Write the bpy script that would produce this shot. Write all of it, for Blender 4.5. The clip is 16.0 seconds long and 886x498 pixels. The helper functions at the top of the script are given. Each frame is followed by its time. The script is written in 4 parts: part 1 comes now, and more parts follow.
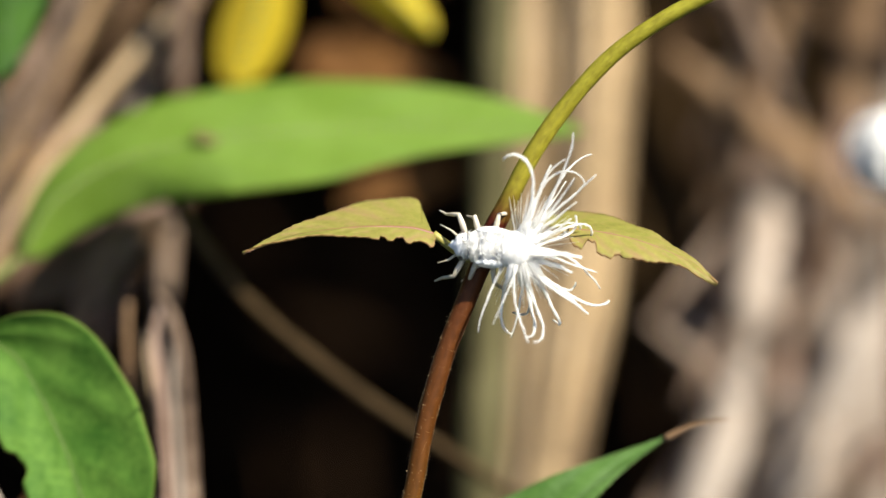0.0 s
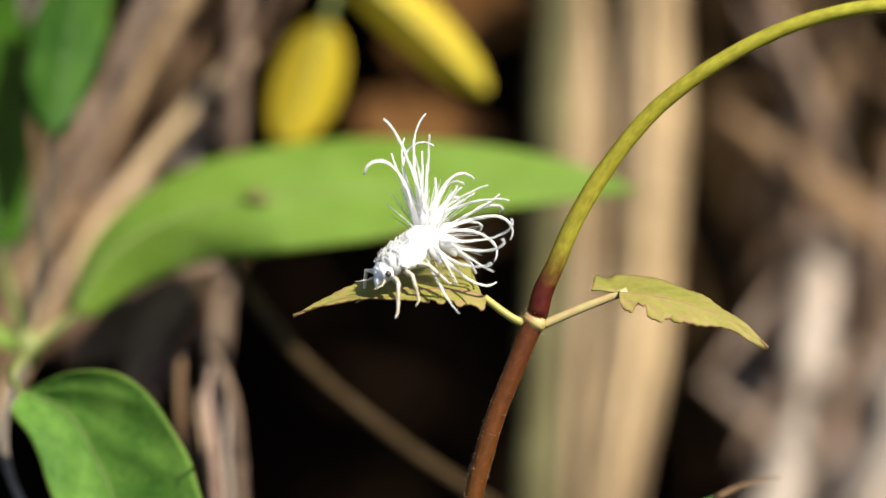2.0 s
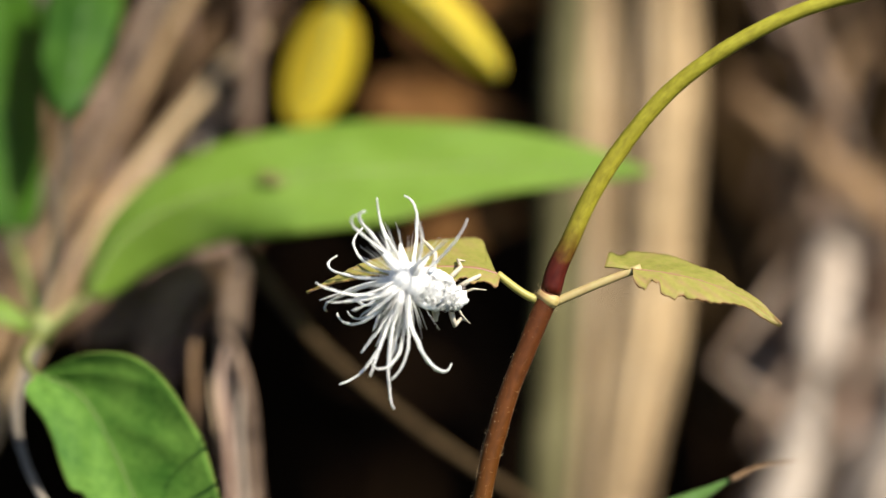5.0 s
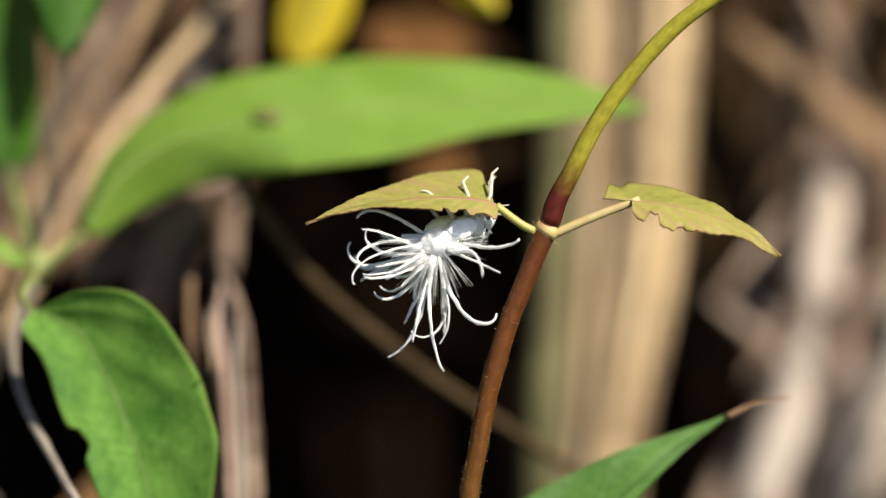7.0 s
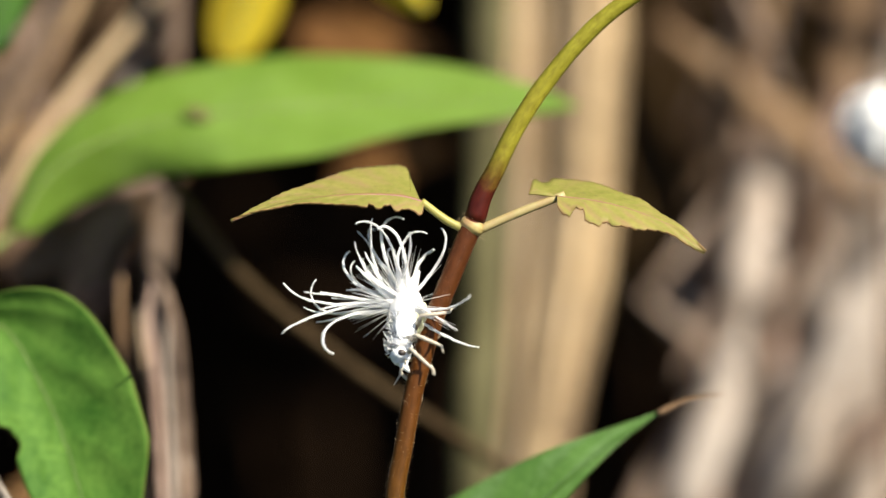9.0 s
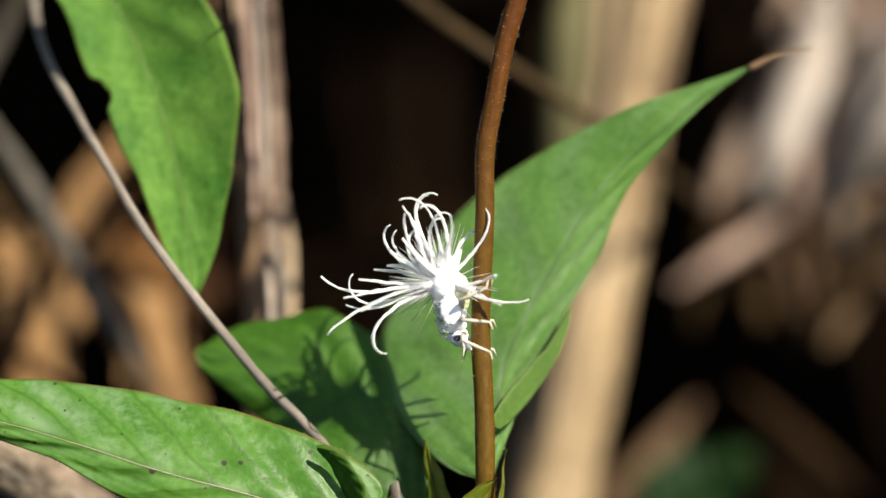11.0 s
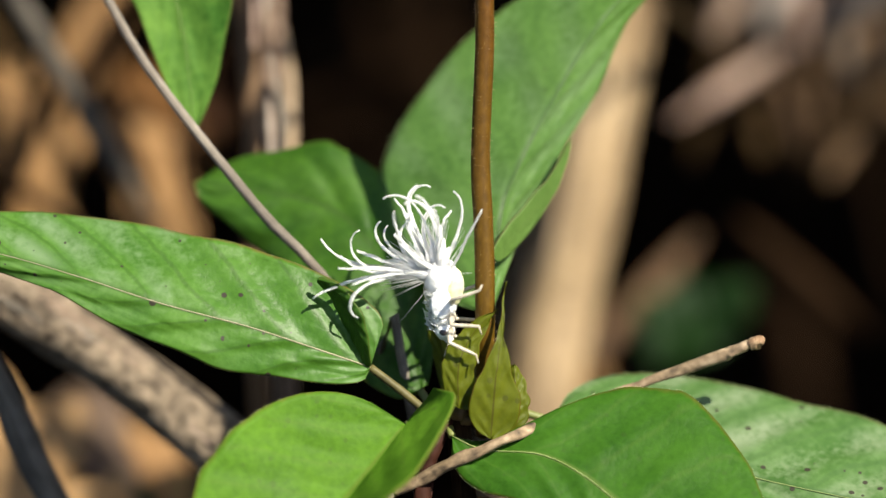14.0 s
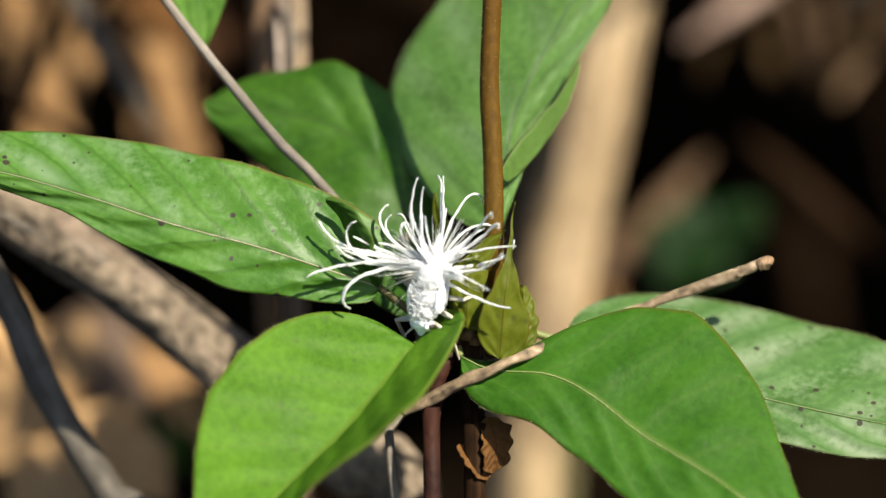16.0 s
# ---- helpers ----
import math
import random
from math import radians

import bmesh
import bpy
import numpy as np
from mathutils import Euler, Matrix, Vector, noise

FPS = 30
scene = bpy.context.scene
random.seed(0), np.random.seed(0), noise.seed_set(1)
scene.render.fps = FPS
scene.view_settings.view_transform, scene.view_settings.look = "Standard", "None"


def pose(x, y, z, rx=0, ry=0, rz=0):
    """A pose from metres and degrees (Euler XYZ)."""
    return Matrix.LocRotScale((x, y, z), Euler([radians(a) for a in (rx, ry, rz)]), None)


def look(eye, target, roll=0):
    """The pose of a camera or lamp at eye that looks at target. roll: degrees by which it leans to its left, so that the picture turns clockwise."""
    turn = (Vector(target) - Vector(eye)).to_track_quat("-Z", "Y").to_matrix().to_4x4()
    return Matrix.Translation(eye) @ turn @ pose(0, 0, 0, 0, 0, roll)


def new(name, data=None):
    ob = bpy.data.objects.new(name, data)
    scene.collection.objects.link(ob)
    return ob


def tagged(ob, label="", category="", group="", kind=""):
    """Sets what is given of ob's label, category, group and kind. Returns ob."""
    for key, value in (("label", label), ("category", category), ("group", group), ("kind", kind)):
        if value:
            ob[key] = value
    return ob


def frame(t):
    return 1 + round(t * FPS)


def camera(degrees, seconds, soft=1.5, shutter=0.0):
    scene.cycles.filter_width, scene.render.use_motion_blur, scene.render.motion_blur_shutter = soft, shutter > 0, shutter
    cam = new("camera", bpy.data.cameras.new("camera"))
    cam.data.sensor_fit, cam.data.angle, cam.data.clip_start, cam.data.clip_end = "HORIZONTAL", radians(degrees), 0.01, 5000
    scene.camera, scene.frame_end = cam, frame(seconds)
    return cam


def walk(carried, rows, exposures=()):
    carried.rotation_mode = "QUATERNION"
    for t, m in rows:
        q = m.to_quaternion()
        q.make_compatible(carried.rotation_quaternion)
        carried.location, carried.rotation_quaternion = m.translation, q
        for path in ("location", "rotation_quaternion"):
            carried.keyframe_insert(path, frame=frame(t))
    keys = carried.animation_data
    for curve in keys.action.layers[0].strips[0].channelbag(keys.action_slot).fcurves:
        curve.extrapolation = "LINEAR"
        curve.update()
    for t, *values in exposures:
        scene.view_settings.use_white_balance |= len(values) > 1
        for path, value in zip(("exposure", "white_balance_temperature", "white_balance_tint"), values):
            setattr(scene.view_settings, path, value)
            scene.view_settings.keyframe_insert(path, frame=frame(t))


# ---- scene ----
# ---- camera: a long macro lens on a head that pans and tilts ----
LENS = 10.0
EYE = Vector((0.0, -0.43, 0.24))
FOCUS = 0.43
TILT = -14.0
FOC = 784 / math.tan(radians(LENS / 2))
PX = FOCUS / FOC
cam = camera(LENS, 16.0, soft=1.5)
cam.data.dof.use_dof = True
cam.data.dof.focus_distance = FOCUS
cam.data.dof.aperture_fstop = 10.5

# seconds, pan to the left and tilt up, in units of 1 / FOC radians
PAN = [(0, 12, 44), (0.5, -21, 40), (1.0, -7, 34), (1.2, 4, 69), (1.5, 33, 154), (2, 105, 147), (2.5, 142, 142), (3, 194, 128), (3.2, 208, 125),
       (4.2, 170, 120), (5.3, 95, 110), (5.5, 70, 96), (6, 59, -11), (6.5, 55, -31), (7, 123, 4), (7.5, 142, 35), (8, 50, 47), (8.5, 1, 36), (9, 0, 0),
       (9.5, 99, -167), (9.7, 136, -228), (10, 155, -406), (10.2, 154, -444), (11.2, 166, -670), (12.3, 184, -884), (12.5, 174, -887),
       (13, 166, -896), (13.5, 157, -933), (14, 162, -913), (14.5, 164, -919), (15, 160, -932), (15.5, 168, -1009), (16, 178, -1056)]


def aim(right, up):
    turn = Euler((radians(90 + TILT) + math.atan(up / FOC), 0, math.atan(right / FOC) / math.cos(radians(TILT))))
    return Matrix.LocRotScale(EYE, turn, None)


walk(cam, [(t, aim(a, b)) for t, a, b in PAN], exposures=[(0, 0.9), (16, 0.9)])
BASE = aim(0, 0).to_3x3()


def place(u, v, d=0.0):
    """A point of the place: across and down from the first axis, d beyond the plane of focus, in units of PX."""
    way = (BASE @ Vector(((u - 784) / FOC, (441 - v) / FOC, -1))).normalized()
    return EYE + way * (FOCUS + d * PX)


def turned(u, v, d):
    """A direction in the same axes: right, down, away."""
    return BASE @ Vector((u, -v, -d))


# ---- light ----
SUN_UP, SUN_ROUND = 50.0, 47.0
world = bpy.data.worlds.new("sky")
scene.world = world
world.use_nodes = True
wn = world.node_tree.nodes
sky = wn.new("ShaderNodeTexSky")
sky.sky_type, sky.sun_disc = "NISHITA", False
sky.sun_elevation, sky.sun_rotation = radians(SUN_UP), radians(180 - SUN_ROUND)
world.node_tree.links.new(sky.outputs[0], wn["Background"].inputs[0])
wn["Background"].inputs[1].default_value = 0.08
sun = new("sun", bpy.data.lights.new("sun", "SUN"))
sun.data.energy, sun.data.angle, sun.data.color = 4.8, radians(0.5), (1.0, 0.925, 0.76)
to_sun = Vector((math.sin(radians(SUN_ROUND)) * math.cos(radians(SUN_UP)), -math.cos(radians(SUN_ROUND)) * math.cos(radians(SUN_UP)), math.sin(radians(SUN_UP))))
sun.matrix_world = look(to_sun * 5, (0, 0, 0))


# ---- materials ----
def material(name):
    m = bpy.data.materials.new(name)
    m.use_nodes = True
    return m, m.node_tree, m.node_tree.nodes["Principled BSDF"], m.node_tree.nodes["Material Output"]


def node(nt, kind, **values):
    n = nt.nodes.new(kind)
    for key, value in values.items():
        n.inputs[key.replace("_", " ")].default_value = value
    return n


def ramp(nt, source, stops):
    n = nt.nodes.new("ShaderNodeValToRGB")
    while len(n.color_ramp.elements) < len(stops):
        n.color_ramp.elements.new(0.5)
    for e, (at, c) in zip(n.color_ramp.elements, stops):
        e.position, e.color = at, (*c, 1)
    nt.links.new(source, n.inputs[0])
    return n.outputs[0]


def blend(nt, amount, a, b, kind="MIX"):
    n = nt.nodes.new("ShaderNodeMix")
    n.data_type, n.blend_type = "RGBA", kind
    for slot, value in ((0, amount), (6, a), (7, b)):
        if isinstance(value, (int, float)):
            n.inputs[slot].default_value = value
        elif isinstance(value, tuple):
            n.inputs[slot].default_value = (*value, 1)
        else:
            nt.links.new(value, n.inputs[slot])
    return n.outputs[2]


def calc(nt, op, a, b=0.0, c=0.0):
    n = nt.nodes.new("ShaderNodeMath")
    n.operation = op
    for slot, value in ((0, a), (1, b), (2, c)):
        if isinstance(value, (int, float)):
            n.inputs[slot].default_value = value
        else:
            nt.links.new(value, n.inputs[slot])
    return n.outputs[0]


def grain(nt, scale, detail=4.0, coords=None):
    n = node(nt, "ShaderNodeTexNoise", Scale=scale, Detail=detail)
    if coords is None:
        tc = nt.nodes.new("ShaderNodeTexCoord")
        coords = tc.outputs["Object"]
    nt.links.new(coords, n.inputs["Vector"])
    return n.outputs["Fac"]


def relief(nt, shader, height, strength, distance):
    b = node(nt, "ShaderNodeBump", Strength=strength, Distance=distance)
    nt.links.new(height, b.inputs["Height"])
    nt.links.new(b.outputs[0], shader.inputs["Normal"])


def leaf_material(name, deep, light, vein, rim, spots=0.0, rough=0.42, through_light=0.35, veins=7.0, ribbed=0.3, sheen_tint=0.0, gloss=0.3, sheen_tint_hue=(0.26, 0.36, 0.21), half=0.0):
    """A blade: side veins and midrib from the blade's own length and width, patches of paler green, sheen painted as
    pale patches, dark specks, a coloured rim.
    """
    m, nt, sh, out = material(name)
    uv = nt.nodes.new("ShaderNodeUVMap")
    uv.uv_map = "blade"
    sep = nt.nodes.new("ShaderNodeSeparateXYZ")
    nt.links.new(uv.outputs[0], sep.inputs[0])
    along, across = sep.outputs[0], calc(nt, "ABSOLUTE", sep.outputs[1])
    patch = grain(nt, 170, 3)
    fine = grain(nt, 1500, 4)
    col = ramp(nt, patch, [(0.3, deep), (0.7, light)])
    col = blend(nt, 0.3, col, ramp(nt, fine, [(0.3, tuple(0.7 * c for c in deep)), (0.7, tuple(min(1, 1.15 * c) for c in light))]))
    bend = calc(nt, "MULTIPLY_ADD", calc(nt, "SUBTRACT", grain(nt, 260, 2), 0.5), 0.05, along)
    ribs = calc(nt, "SINE", calc(nt, "MULTIPLY", calc(nt, "SUBTRACT", bend, calc(nt, "MULTIPLY", across, 0.22)), veins * 6.283))
    # sheen painted as pale patches between side veins; young and yellow blades: a tint
    if sheen_tint:
        sheen_tint_mask = ramp(nt, calc(nt, "ADD", calc(nt, "MULTIPLY", grain(nt, 95, 2), 0.7), calc(nt, "MULTIPLY", fine, 0.3)), [(0.42, (0, 0, 0)), (0.60, (1, 1, 1))])
        sheen_tint_mask = calc(nt, "MULTIPLY", sheen_tint_mask, calc(nt, "MULTIPLY_ADD", ribs, -0.45, 0.55))
        # how far the painted sheen fades on the lower half
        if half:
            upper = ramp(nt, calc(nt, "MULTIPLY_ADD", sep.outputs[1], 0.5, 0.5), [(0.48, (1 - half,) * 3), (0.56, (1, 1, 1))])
            sheen_tint_mask = calc(nt, "MULTIPLY", sheen_tint_mask, upper)
        col = blend(nt, calc(nt, "MULTIPLY", sheen_tint_mask, sheen_tint), col, sheen_tint_hue)
    side = ramp(nt, ribs, [(0.90, (0, 0, 0)), (1.0, (1, 1, 1))])
    net = node(nt, "ShaderNodeTexVoronoi", Scale=1900.0)
    net.feature = "DISTANCE_TO_EDGE"
    place_of = nt.nodes.new("ShaderNodeTexCoord")
    warp = node(nt, "ShaderNodeTexNoise", Scale=900.0, Detail=2.0)
    nt.links.new(place_of.outputs["Object"], warp.inputs["Vector"])
    shift = nt.nodes.new("ShaderNodeVectorMath")
    shift.operation = "MULTIPLY_ADD"
    shift.inputs[1].default_value = (0.0009, 0.0009, 0.0009)
    nt.links.new(warp.outputs["Color"], shift.inputs[0])
    nt.links.new(place_of.outputs["Object"], shift.inputs[2])
    nt.links.new(shift.outputs[0], net.inputs["Vector"])
    veinlet = ramp(nt, net.outputs["Distance"], [(0.0, (1, 1, 1)), (0.16, (0, 0, 0))])
    col = blend(nt, calc(nt, "MULTIPLY", veinlet, 0.06), col, tuple(min(1, 1.5 * c) for c in light))
    mid = ramp(nt, across, [(0.015, (1, 1, 1)), (0.05, (0, 0, 0))])
    col = blend(nt, calc(nt, "MULTIPLY", side, ribbed), col, vein)
    col = blend(nt, calc(nt, "MULTIPLY", mid, 0.7), col, vein)
    edge = ramp(nt, calc(nt, "MULTIPLY_ADD", calc(nt, "SUBTRACT", fine, 0.5), 0.06, across), [(0.965, (0, 0, 0)), (1.0, (1, 1, 1))])
    col = blend(nt, calc(nt, "MULTIPLY", edge, 0.65), col, rim)
    if spots:
        vor = node(nt, "ShaderNodeTexVoronoi", Scale=820.0)
        tc = nt.nodes.new("ShaderNodeTexCoord")
        nt.links.new(tc.outputs["Object"], vor.inputs["Vector"])
        cell = nt.nodes.new("ShaderNodeSeparateColor")
        nt.links.new(vor.outputs["Color"], cell.inputs[0])
        size = calc(nt, "MULTIPLY_ADD", cell.outputs[0], 0.40, -0.12)
        specks = calc(nt, "MULTIPLY", calc(nt, "SUBTRACT", calc(nt, "MULTIPLY_ADD", fine, 0.08, size), calc(nt, "ADD", vor.outputs["Distance"], 0.04)), 25.0)
        specks = calc(nt, "MINIMUM", calc(nt, "MAXIMUM", specks, 0.0), 1.0)
        col = blend(nt, calc(nt, "MULTIPLY", specks, spots), col, (0.05, 0.035, 0.03))
    nt.links.new(col, sh.inputs["Base Color"])
    nt.links.new(ramp(nt, patch, [(0.2, (rough - 0.08,) * 3), (0.8, (rough + 0.12,) * 3)]), sh.inputs["Roughness"])
    sh.inputs["Specular IOR Level"].default_value = gloss
    swell = calc(nt, "ADD", calc(nt, "MULTIPLY", ribs, -1.3 * ribbed), calc(nt, "ADD", calc(nt, "MULTIPLY", fine, 0.4), calc(nt, "MULTIPLY", veinlet, -0.02)))
    relief(nt, sh, swell, 0.36, 0.0004)
    glow = nt.nodes.new("ShaderNodeBsdfTranslucent")
    nt.links.new(blend(nt, 0.8, col, (0.9, 1.0, 0.35), "MULTIPLY"), glow.inputs[0])
    mix = nt.nodes.new("ShaderNodeMixShader")
    mix.inputs[0].default_value = through_light
    nt.links.new(sh.outputs[0], mix.inputs[1])
    nt.links.new(glow.outputs[0], mix.inputs[2])
    nt.links.new(mix.outputs[0], out.inputs[0])
    return m


def fibre_material(name, dark, mid, light, stretch=14.0, rough=0.75, scale=160.0, gloss=0.25):
    """Dry stalks and twigs: long fibres and blotches, a little different on each piece."""
    m, nt, sh, out = material(name)
    uv = nt.nodes.new("ShaderNodeUVMap")
    uv.uv_map = "blade"
    mp = node(nt, "ShaderNodeMapping", Scale=(scale * 0.05, stretch, 1))
    nt.links.new(uv.outputs[0], mp.inputs[0])
    info = nt.nodes.new("ShaderNodeObjectInfo")
    fib = grain(nt, 1.0, 5, mp.outputs[0])
    blot = grain(nt, 110, 3)
    crumb = grain(nt, 700, 4)
    value = calc(nt, "ADD", calc(nt, "MULTIPLY", fib, 0.4), calc(nt, "ADD", calc(nt, "MULTIPLY", blot, 0.35), calc(nt, "MULTIPLY", crumb, 0.25)))
    value = calc(nt, "ADD", value, calc(nt, "MULTIPLY", calc(nt, "SUBTRACT", info.outputs["Random"], 0.5), 0.16))
    nt.links.new(ramp(nt, value, [(0.36, dark), (0.5, mid), (0.64, light)]), sh.inputs["Base Color"])
    sh.inputs["Roughness"].default_value = rough
    sh.inputs["Specular IOR Level"].default_value = gloss
    relief(nt, sh, value, 0.5, 0.0005)
    return m


def stem_material():
    """The vine: red-brown below the knot, wine red above it, then olive."""
    m, nt, sh, out = material("vine_skin")
    uv = nt.nodes.new("ShaderNodeUVMap")
    uv.uv_map = "blade"
    sep = nt.nodes.new("ShaderNodeSeparateXYZ")
    nt.links.new(uv.outputs[0], sep.inputs[0])
    n = grain(nt, 900, 4)
    at = calc(nt, "MULTIPLY_ADD", calc(nt, "SUBTRACT", n, 0.5), 0.02, sep.outputs[0])
    col = ramp(nt, at, [(0.0, (0.112, 0.066, 0.006)), (0.22, (0.105, 0.054, 0.006)), (0.36, (0.10, 0.036, 0.006)), (0.484, (0.095, 0.03, 0.010)), (0.494, (0.07, 0.009, 0.006)), (0.512, (0.07, 0.012, 0.006)),
                        (0.545, (0.27, 0.25, 0.025)), (1.0, (0.41, 0.41, 0.05))])
    col = blend(nt, 0.5, col, ramp(nt, n, [(0.3, (0.55, 0.5, 0.5)), (0.7, (1, 1, 1))]), "MULTIPLY")
    streak = node(nt, "ShaderNodeMapping", Scale=(140, 14, 1))
    nt.links.new(uv.outputs[0], streak.inputs[0])
    col = blend(nt, 0.4, col, ramp(nt, grain(nt, 1.0, 4, streak.outputs[0]), [(0.35, (0.5, 0.42, 0.40)), (0.6, (1.1, 1.05, 1.0))]), "MULTIPLY")
    nt.links.new(col, sh.inputs["Base Color"])
    sh.inputs["Roughness"].default_value = 0.45
    sh.inputs["Specular IOR Level"].default_value = 0.16
    relief(nt, sh, n, 0.3, 0.0002)
    return m


def plain_material(name, a, b, scale, rough, bump=0.3, depth=0.0003, glow=0.0, gloss=0.5, lets=0.0):
    m, nt, sh, out = material(name)
    sh.inputs["Specular IOR Level"].default_value = gloss
    n = grain(nt, scale, 5)
    big = grain(nt, scale * 0.13, 2)
    nt.links.new(ramp(nt, calc(nt, "ADD", calc(nt, "MULTIPLY", n, 0.6), calc(nt, "MULTIPLY", big, 0.4)), [(0.35, a), (0.65, b)]), sh.inputs["Base Color"])
    sh.inputs["Roughness"].default_value = rough
    relief(nt, sh, n, bump, depth)
    if glow:
        sh.inputs["Subsurface Weight"].default_value = glow
        sh.inputs["Subsurface Scale"].default_value = 0.0008
        sh.inputs["Subsurface Radius"].default_value = (1, 1, 1)
    if lets:
        thin = nt.nodes.new("ShaderNodeBsdfTranslucent")
        thin.inputs[0].default_value = (*b, 1)
        mix = nt.nodes.new("ShaderNodeMixShader")
        mix.inputs[0].default_value = lets
        nt.links.new(sh.outputs[0], mix.inputs[1])
        nt.links.new(thin.outputs[0], mix.inputs[2])
        nt.links.new(mix.outputs[0], out.inputs[0])
    return m


GREEN = leaf_material("green_blade", (0.024, 0.090, 0.007), (0.055, 0.158, 0.013), (0.128, 0.196, 0.0425), (0.12, 0.10, 0.02), 0.15, 0.44, ribbed=0.13, gloss=0.12)
# the sheen of SHEEN, SPOTTED, PALE and BRIGHT is put into their colour
SHEEN = leaf_material("sheen_blade", (0.065, 0.155, 0.028), (0.125, 0.255, 0.05), (0.055, 0.12, 0.03), (0.13, 0.12, 0.04), 0.15, 0.45, ribbed=0.22, sheen_tint=0.34)
SOFTGREEN = leaf_material("soft_green_blade", (0.0306, 0.117, 0.0126), (0.153, 0.297, 0.0495), (0.072, 0.162, 0.027), (0.12, 0.12, 0.03), 0.0, 0.6, ribbed=0.06, gloss=0.12)
LIME = leaf_material("lime_blade", (0.062, 0.162, 0.010), (0.125, 0.275, 0.020), (0.13, 0.20, 0.03), (0.14, 0.13, 0.03), 0.2, 0.52, ribbed=0.16, gloss=0.1)
SPOTTED = leaf_material("spotted_blade", (0.045, 0.145, 0.012), (0.10, 0.24, 0.025), (0.045, 0.11, 0.015), (0.17, 0.08, 0.03), 0.95, 0.42, ribbed=0.5, sheen_tint=0.62, half=0.75)
PALE = leaf_material("pale_blade", (0.05, 0.135, 0.026), (0.11, 0.225, 0.055), (0.06, 0.13, 0.035), (0.14, 0.12, 0.05), 0.9, 0.45, ribbed=0.35, sheen_tint=0.95, sheen_tint_hue=(0.29, 0.37, 0.22))
DARK = leaf_material("dark_blade", (0.02, 0.076, 0.0064), (0.068, 0.168, 0.0144), (0.048, 0.104, 0.016), (0.09, 0.12, 0.02), 0.0, 0.45, ribbed=0.15)
BRIGHT = leaf_material("bright_blade", (0.227, 0.373, 0.0432), (0.324, 0.497, 0.0918), (0.194, 0.324, 0.054), (0.20, 0.17, 0.04), 0.0, 0.5, 0.62, ribbed=0.08, sheen_tint=0.1, gloss=0.3)
YOUNG = leaf_material("young_blade", (0.25, 0.26, 0.05), (0.37, 0.34, 0.085), (0.32, 0.17, 0.09), (0.36, 0.16, 0.09), 0.15, 0.55, ribbed=0.12, sheen_tint=0.75, sheen_tint_hue=(0.36, 0.21, 0.12))
YELLOW = leaf_material("yellow_blade", (0.60, 0.48, 0.02), (0.72, 0.58, 0.04), (0.6, 0.5, 0.06), (0.45, 0.2, 0.03), 0.15, 0.55, 0.5, ribbed=0.1, sheen_tint=0.35, sheen_tint_hue=(0.62, 0.36, 0.05))
BRACT = leaf_material("bract_blade", (0.128, 0.165, 0.009), (0.21, 0.24, 0.015), (0.09, 0.06, 0.015), (0.18, 0.05, 0.02), 0.3, 0.45, 0.55, veins=3.0, ribbed=0.08)
UNDERSIDE = leaf_material("blade_underside", (0.085, 0.165, 0.03), (0.13, 0.23, 0.05), (0.12, 0.2, 0.05), (0.12, 0.07, 0.03), 0.0, 0.5, ribbed=0.03, gloss=0.2)
BUFF = leaf_material("buff_dead_blade", (0.375, 0.213, 0.0875), (0.7, 0.45, 0.225), (0.312, 0.175, 0.0875), (0.2, 0.1, 0.05), 0.4, 0.8, ribbed=0.2)
DEAD = leaf_material("dead_blade", (0.248, 0.124, 0.0455), (0.481, 0.282, 0.124), (0.207, 0.116, 0.058), (0.2, 0.1, 0.05), 0.4, 0.8, ribbed=0.2)
RIB = plain_material("midrib_skin", (0.20, 0.27, 0.07), (0.30, 0.37, 0.13), 600, 0.5)
# a green taken near black so that its colour holds the shade
SHADEGREEN = leaf_material("shade_green_blade", (0.004, 0.02, 0.002), (0.011, 0.042, 0.005), (0.02, 0.06, 0.01), (0.02, 0.05, 0.01), 0.0, 0.5)
DARKRIB = plain_material("green_midrib", (0.06, 0.12, 0.03), (0.10, 0.17, 0.05), 600, 0.5)
PURPLERIB = plain_material("purplish_midrib", (0.22, 0.10, 0.07), (0.32, 0.17, 0.11), 600, 0.5)
PINKRIB = plain_material("reddish_midrib", (0.24, 0.22, 0.12), (0.36, 0.32, 0.20), 600, 0.5)
FADED = leaf_material("faded_blade", (0.0975, 0.0618, 0.0423), (0.273, 0.189, 0.137), (0.091, 0.0585, 0.039), (0.12, 0.08, 0.06), 0.4, 0.8, ribbed=0.2)
RUSSET = leaf_material("russet_blade", (0.03, 0.011, 0.004), (0.075, 0.03, 0.010), (0.05, 0.025, 0.01), (0.04, 0.02, 0.01), 0.3, 0.8)
STEM = stem_material()
DARKSTALK = plain_material("dark_stalk", (0.035, 0.03, 0.015), (0.07, 0.06, 0.03), 700, 0.6)
STALK = plain_material("green_stalk", (0.12, 0.15, 0.04), (0.22, 0.24, 0.07), 700, 0.5)
STRAW = fibre_material("straw", (0.24, 0.15, 0.08), (0.42, 0.29, 0.16), (0.58, 0.44, 0.28))
CANE = fibre_material("cane", (0.153, 0.104, 0.059), (0.431, 0.309, 0.171), (0.59, 0.448, 0.277), 10, 0.55, 90)
BROWN = fibre_material("brown_stalk", (0.07, 0.04, 0.022), (0.16, 0.095, 0.05), (0.28, 0.18, 0.10))
GREY = fibre_material("grey_bark", (0.07, 0.058, 0.048), (0.16, 0.135, 0.11), (0.29, 0.25, 0.205))
